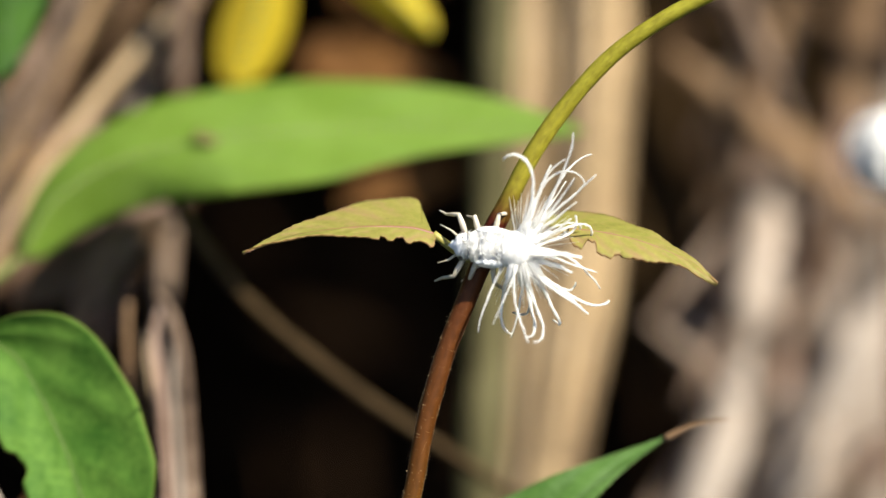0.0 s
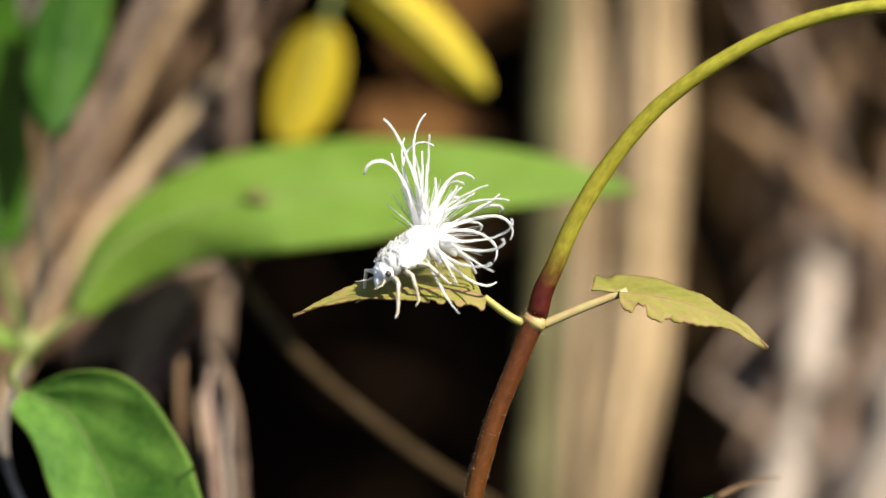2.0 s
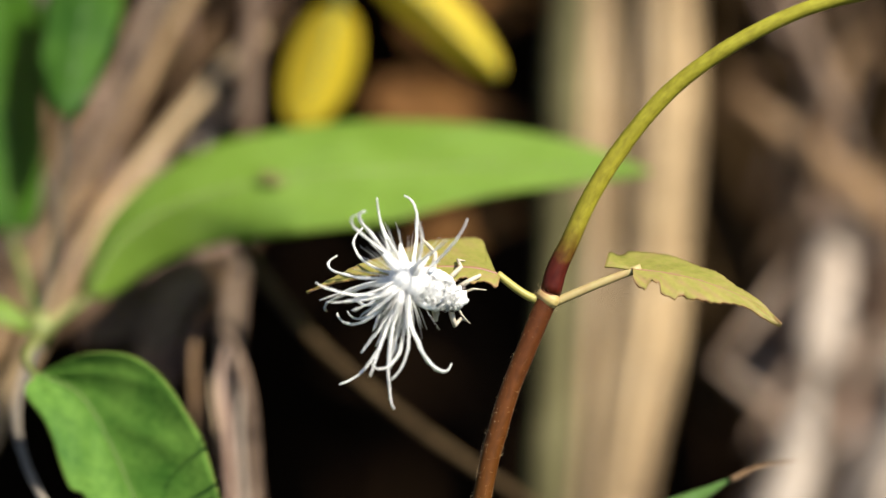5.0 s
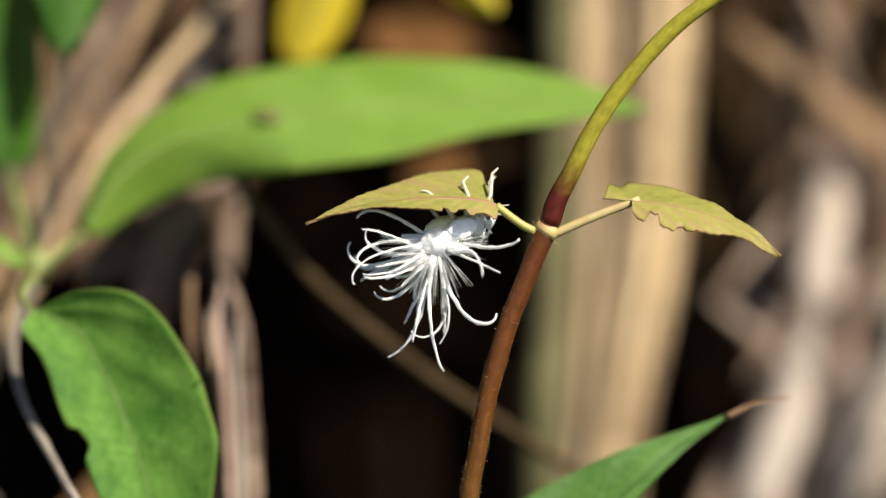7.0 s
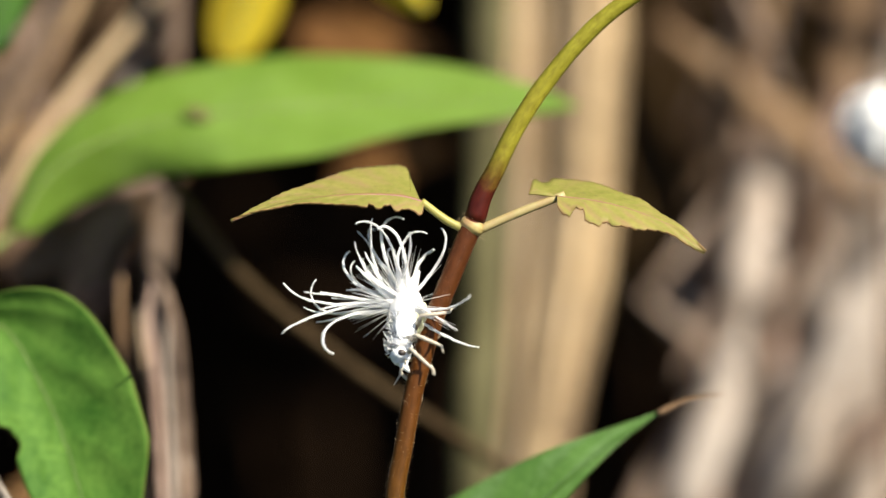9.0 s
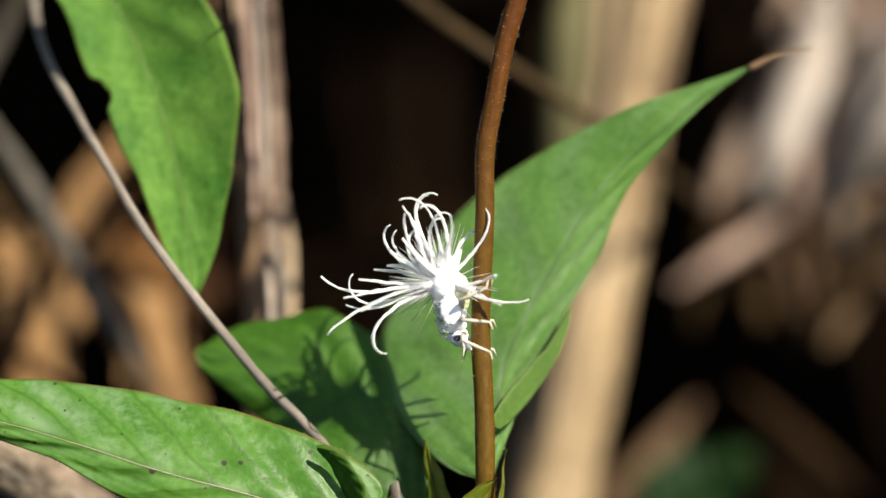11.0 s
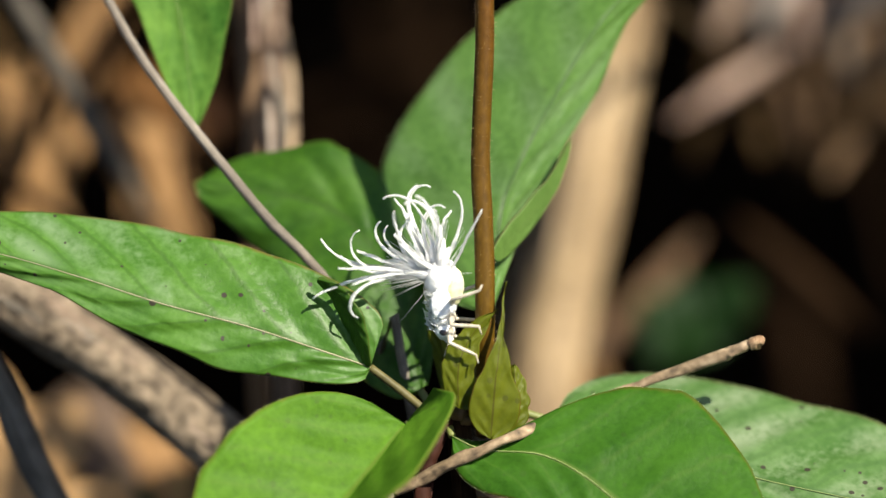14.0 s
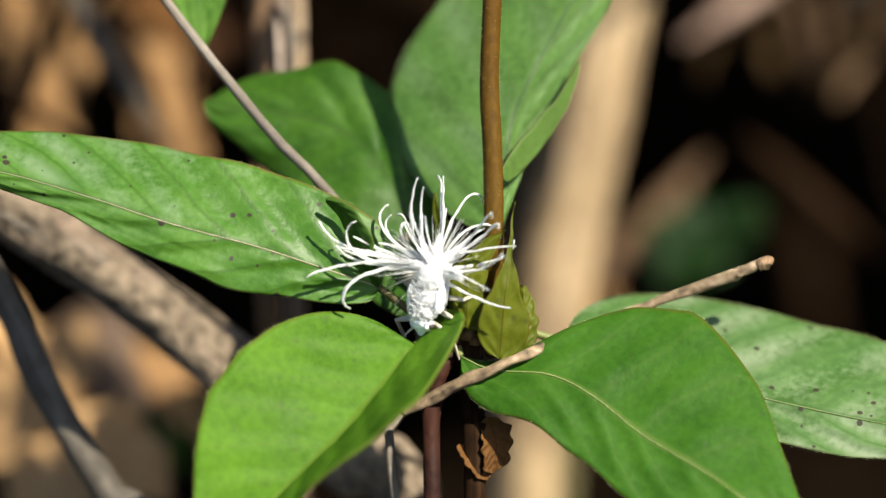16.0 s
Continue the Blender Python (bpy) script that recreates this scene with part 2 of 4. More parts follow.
SLATE = fibre_material("slate_bark", (0.034, 0.029, 0.023), (0.082, 0.07, 0.056), (0.16, 0.14, 0.115))
LITTER = fibre_material("litter", (0.108, 0.0675, 0.045), (0.243, 0.171, 0.126), (0.396, 0.315, 0.252))
BARK = plain_material("mottled_bark", (0.075, 0.058, 0.043), (0.36, 0.28, 0.20), 800, 0.85, 1.0, 0.0012, gloss=0.15)
SNAPPED = fibre_material("snapped_wood", (0.10, 0.055, 0.03), (0.26, 0.16, 0.09), (0.44, 0.31, 0.19), 5, 0.8, 420)
DRYBARK = fibre_material("dry_twig_bark", (0.035, 0.026, 0.02), (0.25, 0.18, 0.11), (0.52, 0.40, 0.27), 4, 0.75, 700)
SPLIT = fibre_material("split_bark", (0.05, 0.032, 0.022), (0.20, 0.135, 0.095), (0.52, 0.42, 0.33), 9, 0.8, 60)
# a brown darkened in its colour to hold the litter's shade
SHADEBROWN = fibre_material("shade_brown_stalk", (0.02, 0.012, 0.005), (0.045, 0.027, 0.012), (0.085, 0.052, 0.025), rough=0.95, gloss=0.03)
PALESTRAW = fibre_material("bleached_straw", (0.227, 0.174, 0.136), (0.363, 0.295, 0.242), (0.499, 0.431, 0.378))
DUN = fibre_material("dun_stalk", (0.156, 0.106, 0.0598), (0.285, 0.202, 0.124), (0.405, 0.304, 0.202))
TWIGBROWN = fibre_material("twig_brown", (0.021, 0.0125, 0.0062), (0.045, 0.029, 0.0145), (0.08, 0.053, 0.027), gloss=0.05)
OLIVE = fibre_material("olive_stalk", (0.06, 0.055, 0.022), (0.125, 0.11, 0.05), (0.19, 0.17, 0.085))
PINKISH = fibre_material("pinkish_stalk", (0.14, 0.085, 0.065), (0.30, 0.20, 0.155), (0.46, 0.35, 0.29))
# umber taken near black: the hollow's shade is put into it
SHADEUMBER = fibre_material("shade_umber_stalk", (0.0066, 0.00385, 0.0022), (0.0193, 0.0105, 0.0055), (0.0468, 0.0248, 0.0121), rough=0.95, gloss=0.03)
OCHRESTRAW = fibre_material("ochre_straw", (0.10, 0.05, 0.012), (0.26, 0.14, 0.04), (0.38, 0.22, 0.08))
RUST = leaf_material("rust_blade", (0.09, 0.035, 0.008), (0.24, 0.11, 0.03), (0.10, 0.05, 0.015), (0.08, 0.04, 0.01), 0.3, 0.8)
# far darker than real humus: shade of the deep gaps is in the colour
SHADESOIL = plain_material("shade_soil", (0.003, 0.0018, 0.001), (0.008, 0.0048, 0.0024), 90, 0.95, 0.8, 0.01, gloss=0.02)
WAX = plain_material("white_wax", (0.94, 0.94, 0.94), (0.97, 0.97, 0.96), 1800, 0.8, 0.4, 0.0002, glow=0.9, gloss=0.1, lets=0.2)
WAXGREY = plain_material("dusted_wax", (0.84, 0.85, 0.86), (0.94, 0.94, 0.93), 1100, 0.85, 0.6, 0.0003)
FUZZ = plain_material("pale_fuzz", (0.4, 0.25, 0.13), (0.55, 0.42, 0.25), 1500, 0.7)
OLDSTALK = plain_material("brown_leaf_stalk", (0.06, 0.05, 0.015), (0.16, 0.14, 0.04), 600, 0.6, 0.5, 0.0005)
BLUSH = plain_material("blushed_petiole_skin", (0.33, 0.22, 0.10), (0.40, 0.36, 0.15), 500, 0.5)
PETIOLE = plain_material("petiole_skin", (0.30, 0.27, 0.06), (0.38, 0.34, 0.09), 500, 0.5)
FUZZGREEN = plain_material("green_fuzz", (0.3, 0.36, 0.16), (0.45, 0.5, 0.26), 1500, 0.7)
COLLAR = plain_material("collar_skin", (0.34, 0.19, 0.10), (0.40, 0.33, 0.11), 700, 0.55)
REDSTEM = plain_material("red_stem_skin", (0.018, 0.006, 0.004), (0.045, 0.014, 0.008), 500, 0.7, 0.6, 0.0006, gloss=0.2)
OCHRE = plain_material("blemish_skin", (0.10, 0.11, 0.025), (0.15, 0.13, 0.03), 400, 0.7)
BUD = plain_material("bud_skin", (0.06, 0.05, 0.015), (0.18, 0.10, 0.045), 900, 0.7)
BELLY = plain_material("belly_skin", (0.60, 0.60, 0.34), (0.76, 0.75, 0.52), 1200, 0.6, 0.3, 0.0002, 0.3)
LIMB = plain_material("limb_skin", (0.40, 0.34, 0.25), (0.66, 0.60, 0.50), 1500, 0.6)
CREASE = plain_material("seam_skin", (0.30, 0.31, 0.33), (0.5, 0.5, 0.52), 1500, 0.8)
EYEMAT = plain_material("eye_skin", (0.05, 0.04, 0.04), (0.10, 0.08, 0.07), 2000, 0.3)


# ---- builders ----
def mesh_of(name, verts, faces, mat, uvs=None, smooth=True):
    me = bpy.data.meshes.new(name)
    me.from_pydata(verts, [], faces)
    me.materials.append(mat)
    if uvs is not None:
        layer = me.uv_layers.new(name="blade")
        idx = np.zeros(len(me.loops), dtype=np.int32)
        me.loops.foreach_get("vertex_index", idx)
        layer.data.foreach_set("uv", np.asarray(uvs, dtype=np.float32)[idx].ravel())
    me.polygons.foreach_set("use_smooth", [smooth] * len(me.polygons))
    me.update()
    return me


def thing(name, origin, data, label, category, group="", kind=""):
    ob = new(name, data)
    ob.location = origin
    return tagged(ob, label, category, group, kind)


def rooted(parent):
    at = Vector((0, 0, 0))
    while parent is not None:
        at += parent.location
        parent = parent.parent
    return at


def part(name, built, parent, label=""):
    """built: (verts in the world, faces, uvs, material, origin)."""
    verts, faces, uvs, mat, origin = built
    ob = new(name, mesh_of(name, [v - origin for v in verts], faces, mat, uvs))
    ob.parent = parent
    ob.location = origin - rooted(parent)
    return tagged(ob, label)


def lone(name, built, label, category, group="", kind=""):
    verts, faces, uvs, mat, origin = built
    return thing(name, origin, mesh_of(name, [v - origin for v in verts], faces, mat, uvs), label, category, group, kind)


def spline(points, n):
    """n + 1 points on a smooth line through the given ones (Vectors of any size)."""
    p = [2 * points[0] - points[1], *points, 2 * points[-1] - points[-2]]
    lens = [0.0]
    for a, b in zip(points, points[1:]):
        lens.append(lens[-1] + max(1e-9, (b - a).length))
    out = []
    for i in range(n + 1):
        s = lens[-1] * i / n
        k = 0
        while k < len(points) - 2 and s > lens[k + 1]:
            k += 1
        f = (s - lens[k]) / (lens[k + 1] - lens[k])
        a, b, c, d = p[k], p[k + 1], p[k + 2], p[k + 3]
        out.append(0.5 * ((2 * b) + (c - a) * f + (2 * a - 5 * b + 4 * c - d) * f * f + (3 * b - a - 3 * c + d) * f ** 3))
    return out


def steps(values, s):
    """A list of numbers or Vectors read at s, 0 to 1."""
    x = s * (len(values) - 1)
    i = min(int(x), len(values) - 2) if len(values) > 1 else 0
    return values[0] if len(values) == 1 else values[i] * (1 - x + i) + values[i + 1] * (x - i)


def tube_on(line, radii, mat, sides=12, rough=0.0, seed=0, caps=True, flat=1.0):
    """A tube along world points, its radius in metres read along it."""
    rnd = random.Random(seed)
    n = len(line)
    verts, faces, uvs = [], [], []
    tan = (line[1] - line[0]).normalized()
    side = tan.orthogonal().normalized()
    run = 0.0
    bumps = [rnd.uniform(0, 9) for _ in range(3)]
    for i, p in enumerate(line):
        t = (line[min(i + 1, n - 1)] - line[max(i - 1, 0)]).normalized()
        side = (side - t * side.dot(t)).normalized()
        up = t.cross(side)
        run += (p - line[i - 1]).length if i else 0
        r = steps(radii, i / (n - 1))
        for k in range(sides):
            a = 2 * math.pi * k / sides
            q = r * (1 + rough * (noise.noise(Vector((math.cos(a) * 0.9 + bumps[0], math.sin(a) * 0.9 + bumps[1], run / (r + 1e-6) * 0.22 + bumps[2])))))
            verts.append(p + side * (math.cos(a) * q) + up * (math.sin(a) * q * flat))
            uvs.append((i / (n - 1), a / 6.2832))
    for i in range(n - 1):
        for k in range(sides):
            k2 = (k + 1) % sides
            faces.append((i * sides + k, i * sides + k2, (i + 1) * sides + k2, (i + 1) * sides + k))
    if caps:
        faces.append(tuple(range(sides - 1, -1, -1)))
        faces.append(tuple(range((n - 1) * sides, n * sides)))
    return verts, faces, uvs, mat, line[0].copy()


def ground_z(x, y):
    return 0.02 * noise.noise(Vector((x * 9, y * 9, 0)))


def tube(points, radii, mat, n=40, down=False, **more):
    """A tube through (u, v, d) points, radii in units of PX at its own distance; down: it goes on into the ground."""
    line = [place(*p) for p in points]
    if down:
        q = line[-1]
        g = ground_z(q.x, q.y) - 0.01
        if q.z > g:
            lean = (line[-1] - line[-2])
            lean.z = 0
            line.append(Vector((q.x, q.y, g)) + lean.normalized() * 0.01)
    far = [(p - EYE).length / FOCUS for p in line]
    return tube_on(spline(line, n), [r * PX * f for r, f in zip((steps(radii, i / (len(line) - 1)) for i in range(len(line))), far)], mat, **more)


def leaf(points, left, right, mat, a=0.5, b=1.0, nu=44, nv=9, wave=0.0, teeth=0.0, arch=0.0, thick=5.0, seed=1, lobe=0.0, quilt=0.0, veins=7.0, bites=()):
    """A blade with thickness: its midrib through (u, v, d) points, the reach of each half as (u, v, d) vectors read along it.
    a, b: how blunt base and tip are, of both halves or each; arch: how far the edges bend back; lobe: how far the base reaches back beside the stalk; quilt: how far it swells between its side veins;
    bites: gaps eaten into an edge, each as the half (0 or 1), the place along the blade, its half-width there and its depth as a share of the half."""
    lobes = lobe if isinstance(lobe, tuple) else (lobe, lobe)
    rnd = random.Random(seed)
    off = Vector((rnd.uniform(0, 50), rnd.uniform(0, 50), 0))
    mid = spline([Vector(p) for p in points], nu)
    left, right = [Vector(q) for q in left], [Vector(q) for q in right]
    ends = [(q if isinstance(q, tuple) else (q, q)) for q in (a, b)]
    shape = [(x, y, (x / (x + y)) ** x * (y / (x + y)) ** y) for x, y in zip(*ends)]
    verts, faces, uvs = [], [], []
    cols = 2 * nv + 1
    for layer in (0, 1):
        for i, p in enumerate(mid):
            s = i / nu
            ws = [0.015 + max(0.0, s) ** x * max(0.0, 1 - s) ** y / top * (1 - 0.015) for x, y, top in shape]
            along = (mid[min(i + 1, nu)] - mid[max(i - 1, 0)]).normalized()
            for j in range(-nv, nv + 1):
                t = abs(j) / nv
                w = ws[0 if j < 0 else 1]
                for half, at, wide, deep in bites:
                    if half == (0 if j < 0 else 1) and abs(s - at) < wide:
                        w *= 1 - deep * (1 - ((s - at) / wide) ** 4) * (0.85 + 0.3 * noise.noise(Vector((s * 60, 2, 7)) + off))
                reach = steps(left if j < 0 else right, s)
                out = reach.normalized()
                back = along.cross(out)
                q = p + reach * (t * w)
                q = q + back * ((1 if j < 0 else -1) * arch * reach.length * w * t * t)
                if wave:
                    q = q + back * (wave * t * t * noise.noise(Vector((s * 5, j * 0.12, 0)) + off))
                    q = q + out * (wave * 0.5 * t * noise.noise(Vector((s * 9, 3.0 + (j > 0), 1)) + off))
                if teeth and t > 0.99:
                    q = q + out * (teeth * ((s * 17) % 1.0 - 0.5) * min(1, w * 2)) - along * teeth * 0.3
                if lobe:
                    q = q - along * (lobes[0 if j < 0 else 1] * t * max(0.0, 1 - s * 5))
                if quilt:
                    swell = abs(math.sin(math.pi * (veins * (s - 0.22 * t) + 0.15 * noise.noise(Vector((s * 6, j * 0.3, 4)) + off)))) ** 0.7
                    rise = quilt * (swell + 0.6 * noise.noise(Vector((s * 11, j * 0.5, 9)) + off)) * min(1.0, 5 * t) * (1 - t ** 4) * min(1.0, w * 1.5)
                    q = q + back * ((1 if j < 0 else -1) * rise)
                z = place(q.x, q.y, q.z)
                if layer:
                    z = z + turned(*(back * (thick * PX * (1 if j < 0 else -1)))) if j else z + turned(*(along.cross(left[0].normalized()) * thick * PX))
                verts.append(z)
                uvs.append((s, j / nv))
    size = (nu + 1) * cols
    for i in range(nu):
        for j in range(cols - 1):
            q = i * cols + j
            faces.append((q, q + 1, q + cols + 1, q + cols))
            q += size
            faces.append((q, q + cols, q + cols + 1, q + 1))
    rim = [i * cols for i in range(nu + 1)] + [nu * cols + j for j in range(1, cols)] + [i * cols + cols - 1 for i in range(nu - 1, -1, -1)] + list(range(cols - 2, 0, -1))
    for x, y in zip(rim, rim[1:] + rim[:1]):
        faces.append((x, y, y + size, x + size))
    return verts, faces, uvs, mat, verts[nv].copy()


def edge_hairs(verts, nu, nv, count, long=3.2):
    """Short fine hairs standing off both edges of a blade, in one mesh."""
    r = random.Random(count)
    cols = 2 * nv + 1
    out_verts, faces = [], []
    for _ in range(count):
        i, j = r.randrange(2, nu - 1), r.choice((0, cols - 1))
        f = r.random()
        root = verts[i * cols + j] * (1 - f) + verts[(i + 1) * cols + j] * f
        inner = verts[i * cols + (2 if j == 0 else cols - 3)]
        way = (root - inner).normalized() + Vector((r.gauss(0, 1), r.gauss(0, 1), r.gauss(0, 1))) * 0.35
        v2, f2, _, _, _ = tube_on([root, root + way * long * 0.5 * PX, root + way * long * PX * r.uniform(0.6, 1.2)], [0.32 * PX, 0.24 * PX, 0.08 * PX], FUZZGREEN, 3)
        faces += [tuple(k + len(out_verts) for k in q) for q in f2]
        out_verts += v2
    return out_verts, faces, None, FUZZGREEN, out_verts[0].copy()


def blade(parent, points, left, right, mat, label="", stalk=None, rib=4.0, stalkmat=None, ribmat=None, fringe=0, slim=1.0, proud=1.5, **more):
    """A leaf as a part, with its midrib and, where it shows, its stalk."""
    built = leaf(points, left, right, mat, **more)
    ob = part("leaf", built, parent, label)
    if fringe:
        tagged(part("leaf_hairs", edge_hairs(built[0], more.get("nu", 44), more.get("nv", 9), fringe), ob, "fine pale hairs along a leaf edge"), kind="stuff")
    front = [(u, v, d - proud) for u, v, d in points]
    part("midrib", tube(front, [rib * 0.7 * slim, rib * 0.45 * slim, 0.6 * slim], ribmat or RIB, 40, sides=6), ob)
    if stalk:
        part("leaf_stalk", tube(stalk, [rib * 2.0, rib * 1.7], stalkmat or STALK, 14, sides=10), ob)
    return ob


# ---- ground: one sheet, a bank behind the plants, an unseen lip added to shade it ----
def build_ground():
    """Level in front, then a deep hollow under a bank whose lip hangs forward, then level again. The lip, out of view,
    and the pit are added to hold the hollow in shade.
    """
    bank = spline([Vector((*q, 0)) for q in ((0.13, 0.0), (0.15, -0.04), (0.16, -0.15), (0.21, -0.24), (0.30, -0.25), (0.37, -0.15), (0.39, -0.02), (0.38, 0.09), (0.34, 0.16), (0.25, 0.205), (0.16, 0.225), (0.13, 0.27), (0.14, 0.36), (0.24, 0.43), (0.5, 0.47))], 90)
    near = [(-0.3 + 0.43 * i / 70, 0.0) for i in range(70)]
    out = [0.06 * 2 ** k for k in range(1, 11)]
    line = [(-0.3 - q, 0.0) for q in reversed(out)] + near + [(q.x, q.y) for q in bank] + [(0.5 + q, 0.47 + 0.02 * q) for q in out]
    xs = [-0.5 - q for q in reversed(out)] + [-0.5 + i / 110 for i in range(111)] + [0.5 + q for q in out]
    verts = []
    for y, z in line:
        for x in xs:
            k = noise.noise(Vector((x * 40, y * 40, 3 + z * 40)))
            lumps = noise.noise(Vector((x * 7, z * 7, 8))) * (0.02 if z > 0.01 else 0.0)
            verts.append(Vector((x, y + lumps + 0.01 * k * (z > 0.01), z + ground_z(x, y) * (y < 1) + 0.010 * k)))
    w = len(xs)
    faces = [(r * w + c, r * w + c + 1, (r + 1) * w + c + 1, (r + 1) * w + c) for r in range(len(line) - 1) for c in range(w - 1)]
    thing("ground", (0, 0, 0), mesh_of("ground", verts, faces, SHADESOIL), "ground coloured near black for shade, with an added unseen lip", "ground", kind="structure")


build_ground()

# ---- dry canes, stalks and twigs behind ----
CANES = [
    (CANE, "thick pale dry cane standing upright", [(1050, -300, 1900), (1042, 100, 1900), (1025, 400, 1880), (978, 700, 1860), (926, 1000, 1850), (848, 1400, 1840), (775, 1800, 1800)], [62, 64, 60]),
    (DUN, "weathered tan cane standing upright", [(900, -300, 2300), (915, 100, 2300), (890, 500, 2250), (865, 900, 2200), (800, 1400, 2150), (740, 1800, 2100)], [46, 48, 44]),
    (OLIVE, "dull green stalk standing behind canes", [(880, -300, 1780), (872, 0, 1780), (862, 300, 1780), (854, 600, 1780), (838, 900, 1780)], [34, 36, 34]),
    (STRAW, "dry tan stalk leaning over others", [(265, -220, 1500), (120, 30, 1500), (10, 230, 1450), (-130, 480, 1400), (-330, 830, 1350), (-640, 1360, 1300)], [15, 17, 17, 16]),
    (STRAW, "pale dry stalk leaning beside a bank", [(330, -60, 1550), (170, 120, 1500), (20, 320, 1450), (-100, 560, 1450), (-300, 960, 1420), (-560, 1480, 1400)], [13, 15, 14]),
    (LITTER, "thin dry stalk leaning over others", [(210, -260, 1700), (60, 60, 1700), (-60, 260, 1650), (-200, 500, 1600), (-440, 900, 1560), (-700, 1330, 1500)], [15, 15, 15]),
    (TWIGBROWN, "thin brown twig slanting across a dark hollow", [(290, 310, 1000), (430, 490, 990), (610, 640, 990), (790, 762, 1040), (950, 868, 1300), (1050, 945, 1700), (1150, 1030, 2400), (1230, 1100, 3100)], [11, 10.5, 9.5]),
    (BROWN, "short broken straw standing upright", [(215, 490, 850), (212, 560, 850), (222, 640, 850), (250, 800, 850), (280, 1000, 840), (300, 1400, 840)], [5, 22, 25, 20, 16, 12]),
    (DUN, "thin split straw standing upright", [(246, 545, 840), (252, 620, 840), (285, 760, 850), (345, 1000, 830), (355, 1130, 820), (350, 1500, 820)], [4, 13, 15, 12]),
]
for i, (mat, label, pts, radii) in enumerate(CANES):
    stalk = thing("dry_stalk", place(*pts[-1]), None, label, "dry stalk", "dry stalks")
    part("stem", tube(pts, radii, mat, 50, down=mat is not TWIGBROWN, sides=14, rough=0.25, seed=i), stalk)
    if i < 2:
        for off, wide, tone in ((-34, 15, DUN), (-4, 11, CANE), (30, 14, STRAW)):
            front = [(u + off, v, d - 1.15 * math.sqrt(radii[0] ** 2 - off ** 2)) for u, v, d in pts[:-1]]
            part("leaf_sheath", tube(front, [wide * 0.5, wide, wide * 0.7, wide, wide * 0.4], tone, 40, sides=8, rough=0.5, seed=i + off, flat=0.5), stalk, "papery strip of dry leaf sheath")

# ---- broken stalk with peeling bark ----
broken = thing("dry_stalk", place(302, 700, 805), None, "broken dry stalk with frayed peeling bark", "dry stalk", "dry stalks")
part("core", tube([(282, 520, 825), (292, 580, 815), (302, 700, 805), (310, 900, 785), (322, 1100, 605), (330, 1300, 605), (340, 1600, 605)], [7, 15, 19, 20, 18, 17, 17], SPLIT, 90, down=True, sides=18, rough=0.7, seed=3), broken)
for pts, radii, mat, seed in [([(262, 470, 815), (288, 500, 800), (312, 590, 790), (324, 720, 780), (332, 900, 760), (338, 1080, 595)], [4, 10, 9, 11, 9, 4], SPLIT, 1),
                              ([(270, 500, 800), (262, 560, 790), (276, 680, 780), (286, 820, 775), (290, 1000, 695)], [5, 12, 10, 9, 5], PINKISH, 2),
                              ([(300, 540, 795), (296, 640, 783), (304, 780, 775), (312, 960, 735), (318, 1120, 580), (330, 1380, 580)], [3, 7, 8, 8, 7, 5], PALESTRAW, 3),
                              ([(318, 1010, 580), (340, 1130, 573), (334, 1230, 575), (346, 1400, 579)], [4, 9, 11, 5], GREY, 4)]:
    part("bark_strip", tube(pts, radii, mat, 50, sides=8, rough=0.5, seed=seed, flat=0.45), broken)

# ---- litter on the bank ----
def straw(u, v, d, length, ang, wide, mat, seed, label):
    r = random.Random(seed)
    du, dv = math.cos(ang) * length / 2, -math.sin(ang) * length / 2
    bow = r.uniform(-15, 15)
    far = r.uniform(-120, 120)
    pts = [(u + du * f + bow * (1 - f * f), v + dv * f, d + far * f) for f in (-1, -0.75, 0, 0.75, 1)]
    lone("straw", tube(pts, [wide * 0.12, wide * 0.9, wide, wide * 0.8, wide * 0.12], mat, 16, sides=10, rough=0.15, seed=seed), label, "straw", "litter straws")


rnd = random.Random(5)
for i in range(100):
    u, v = rnd.uniform(1270, 1720), rnd.uniform(260, 800)
    straw(u, v, rnd.uniform(2300, 3700), rnd.uniform(320, 620), rnd.gauss(1.38, 0.16), rnd.uniform(14, 40), rnd.choice([PALESTRAW, LITTER, LITTER, PINKISH]), i, "weathered pale straw lying in litter on a bank")
for i in range(34):
    u, v = rnd.uniform(1230, 1720), rnd.uniform(-320, 420)
    straw(u, v, rnd.uniform(2100, 3800), rnd.uniform(250, 600), rnd.choice([rnd.gauss(1.25, 0.3), rnd.uniform(1.9, 2.7)]), rnd.uniform(14, 40), rnd.choice([BROWN, PINKISH, SHADEBROWN, LITTER, BROWN]), 100 + i,
          "weathered brown straw lying in litter on a bank")
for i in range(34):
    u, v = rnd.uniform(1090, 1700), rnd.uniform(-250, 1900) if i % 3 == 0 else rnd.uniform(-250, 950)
    straw(u, v, rnd.uniform(3500, 5600), rnd.uniform(250, 600), rnd.uniform(0.3, 2.8), rnd.uniform(12, 34), rnd.choice([SHADEBROWN, SHADEUMBER, SHADEUMBER]), 200 + i, "straw in a brown darkened for shaded litter")
for i in range(13):
    u, v = rnd.uniform(-300, 340), rnd.uniform(-300, 600)
    straw(u, v, rnd.uniform(1600, 3400), rnd.uniform(300, 700), rnd.gauss(1.0, 0.35), rnd.uniform(10, 24), rnd.choice([BROWN, SHADEUMBER, BROWN, SHADEUMBER, PINKISH]), 300 + i, "tan straw leaning among dry stalks")
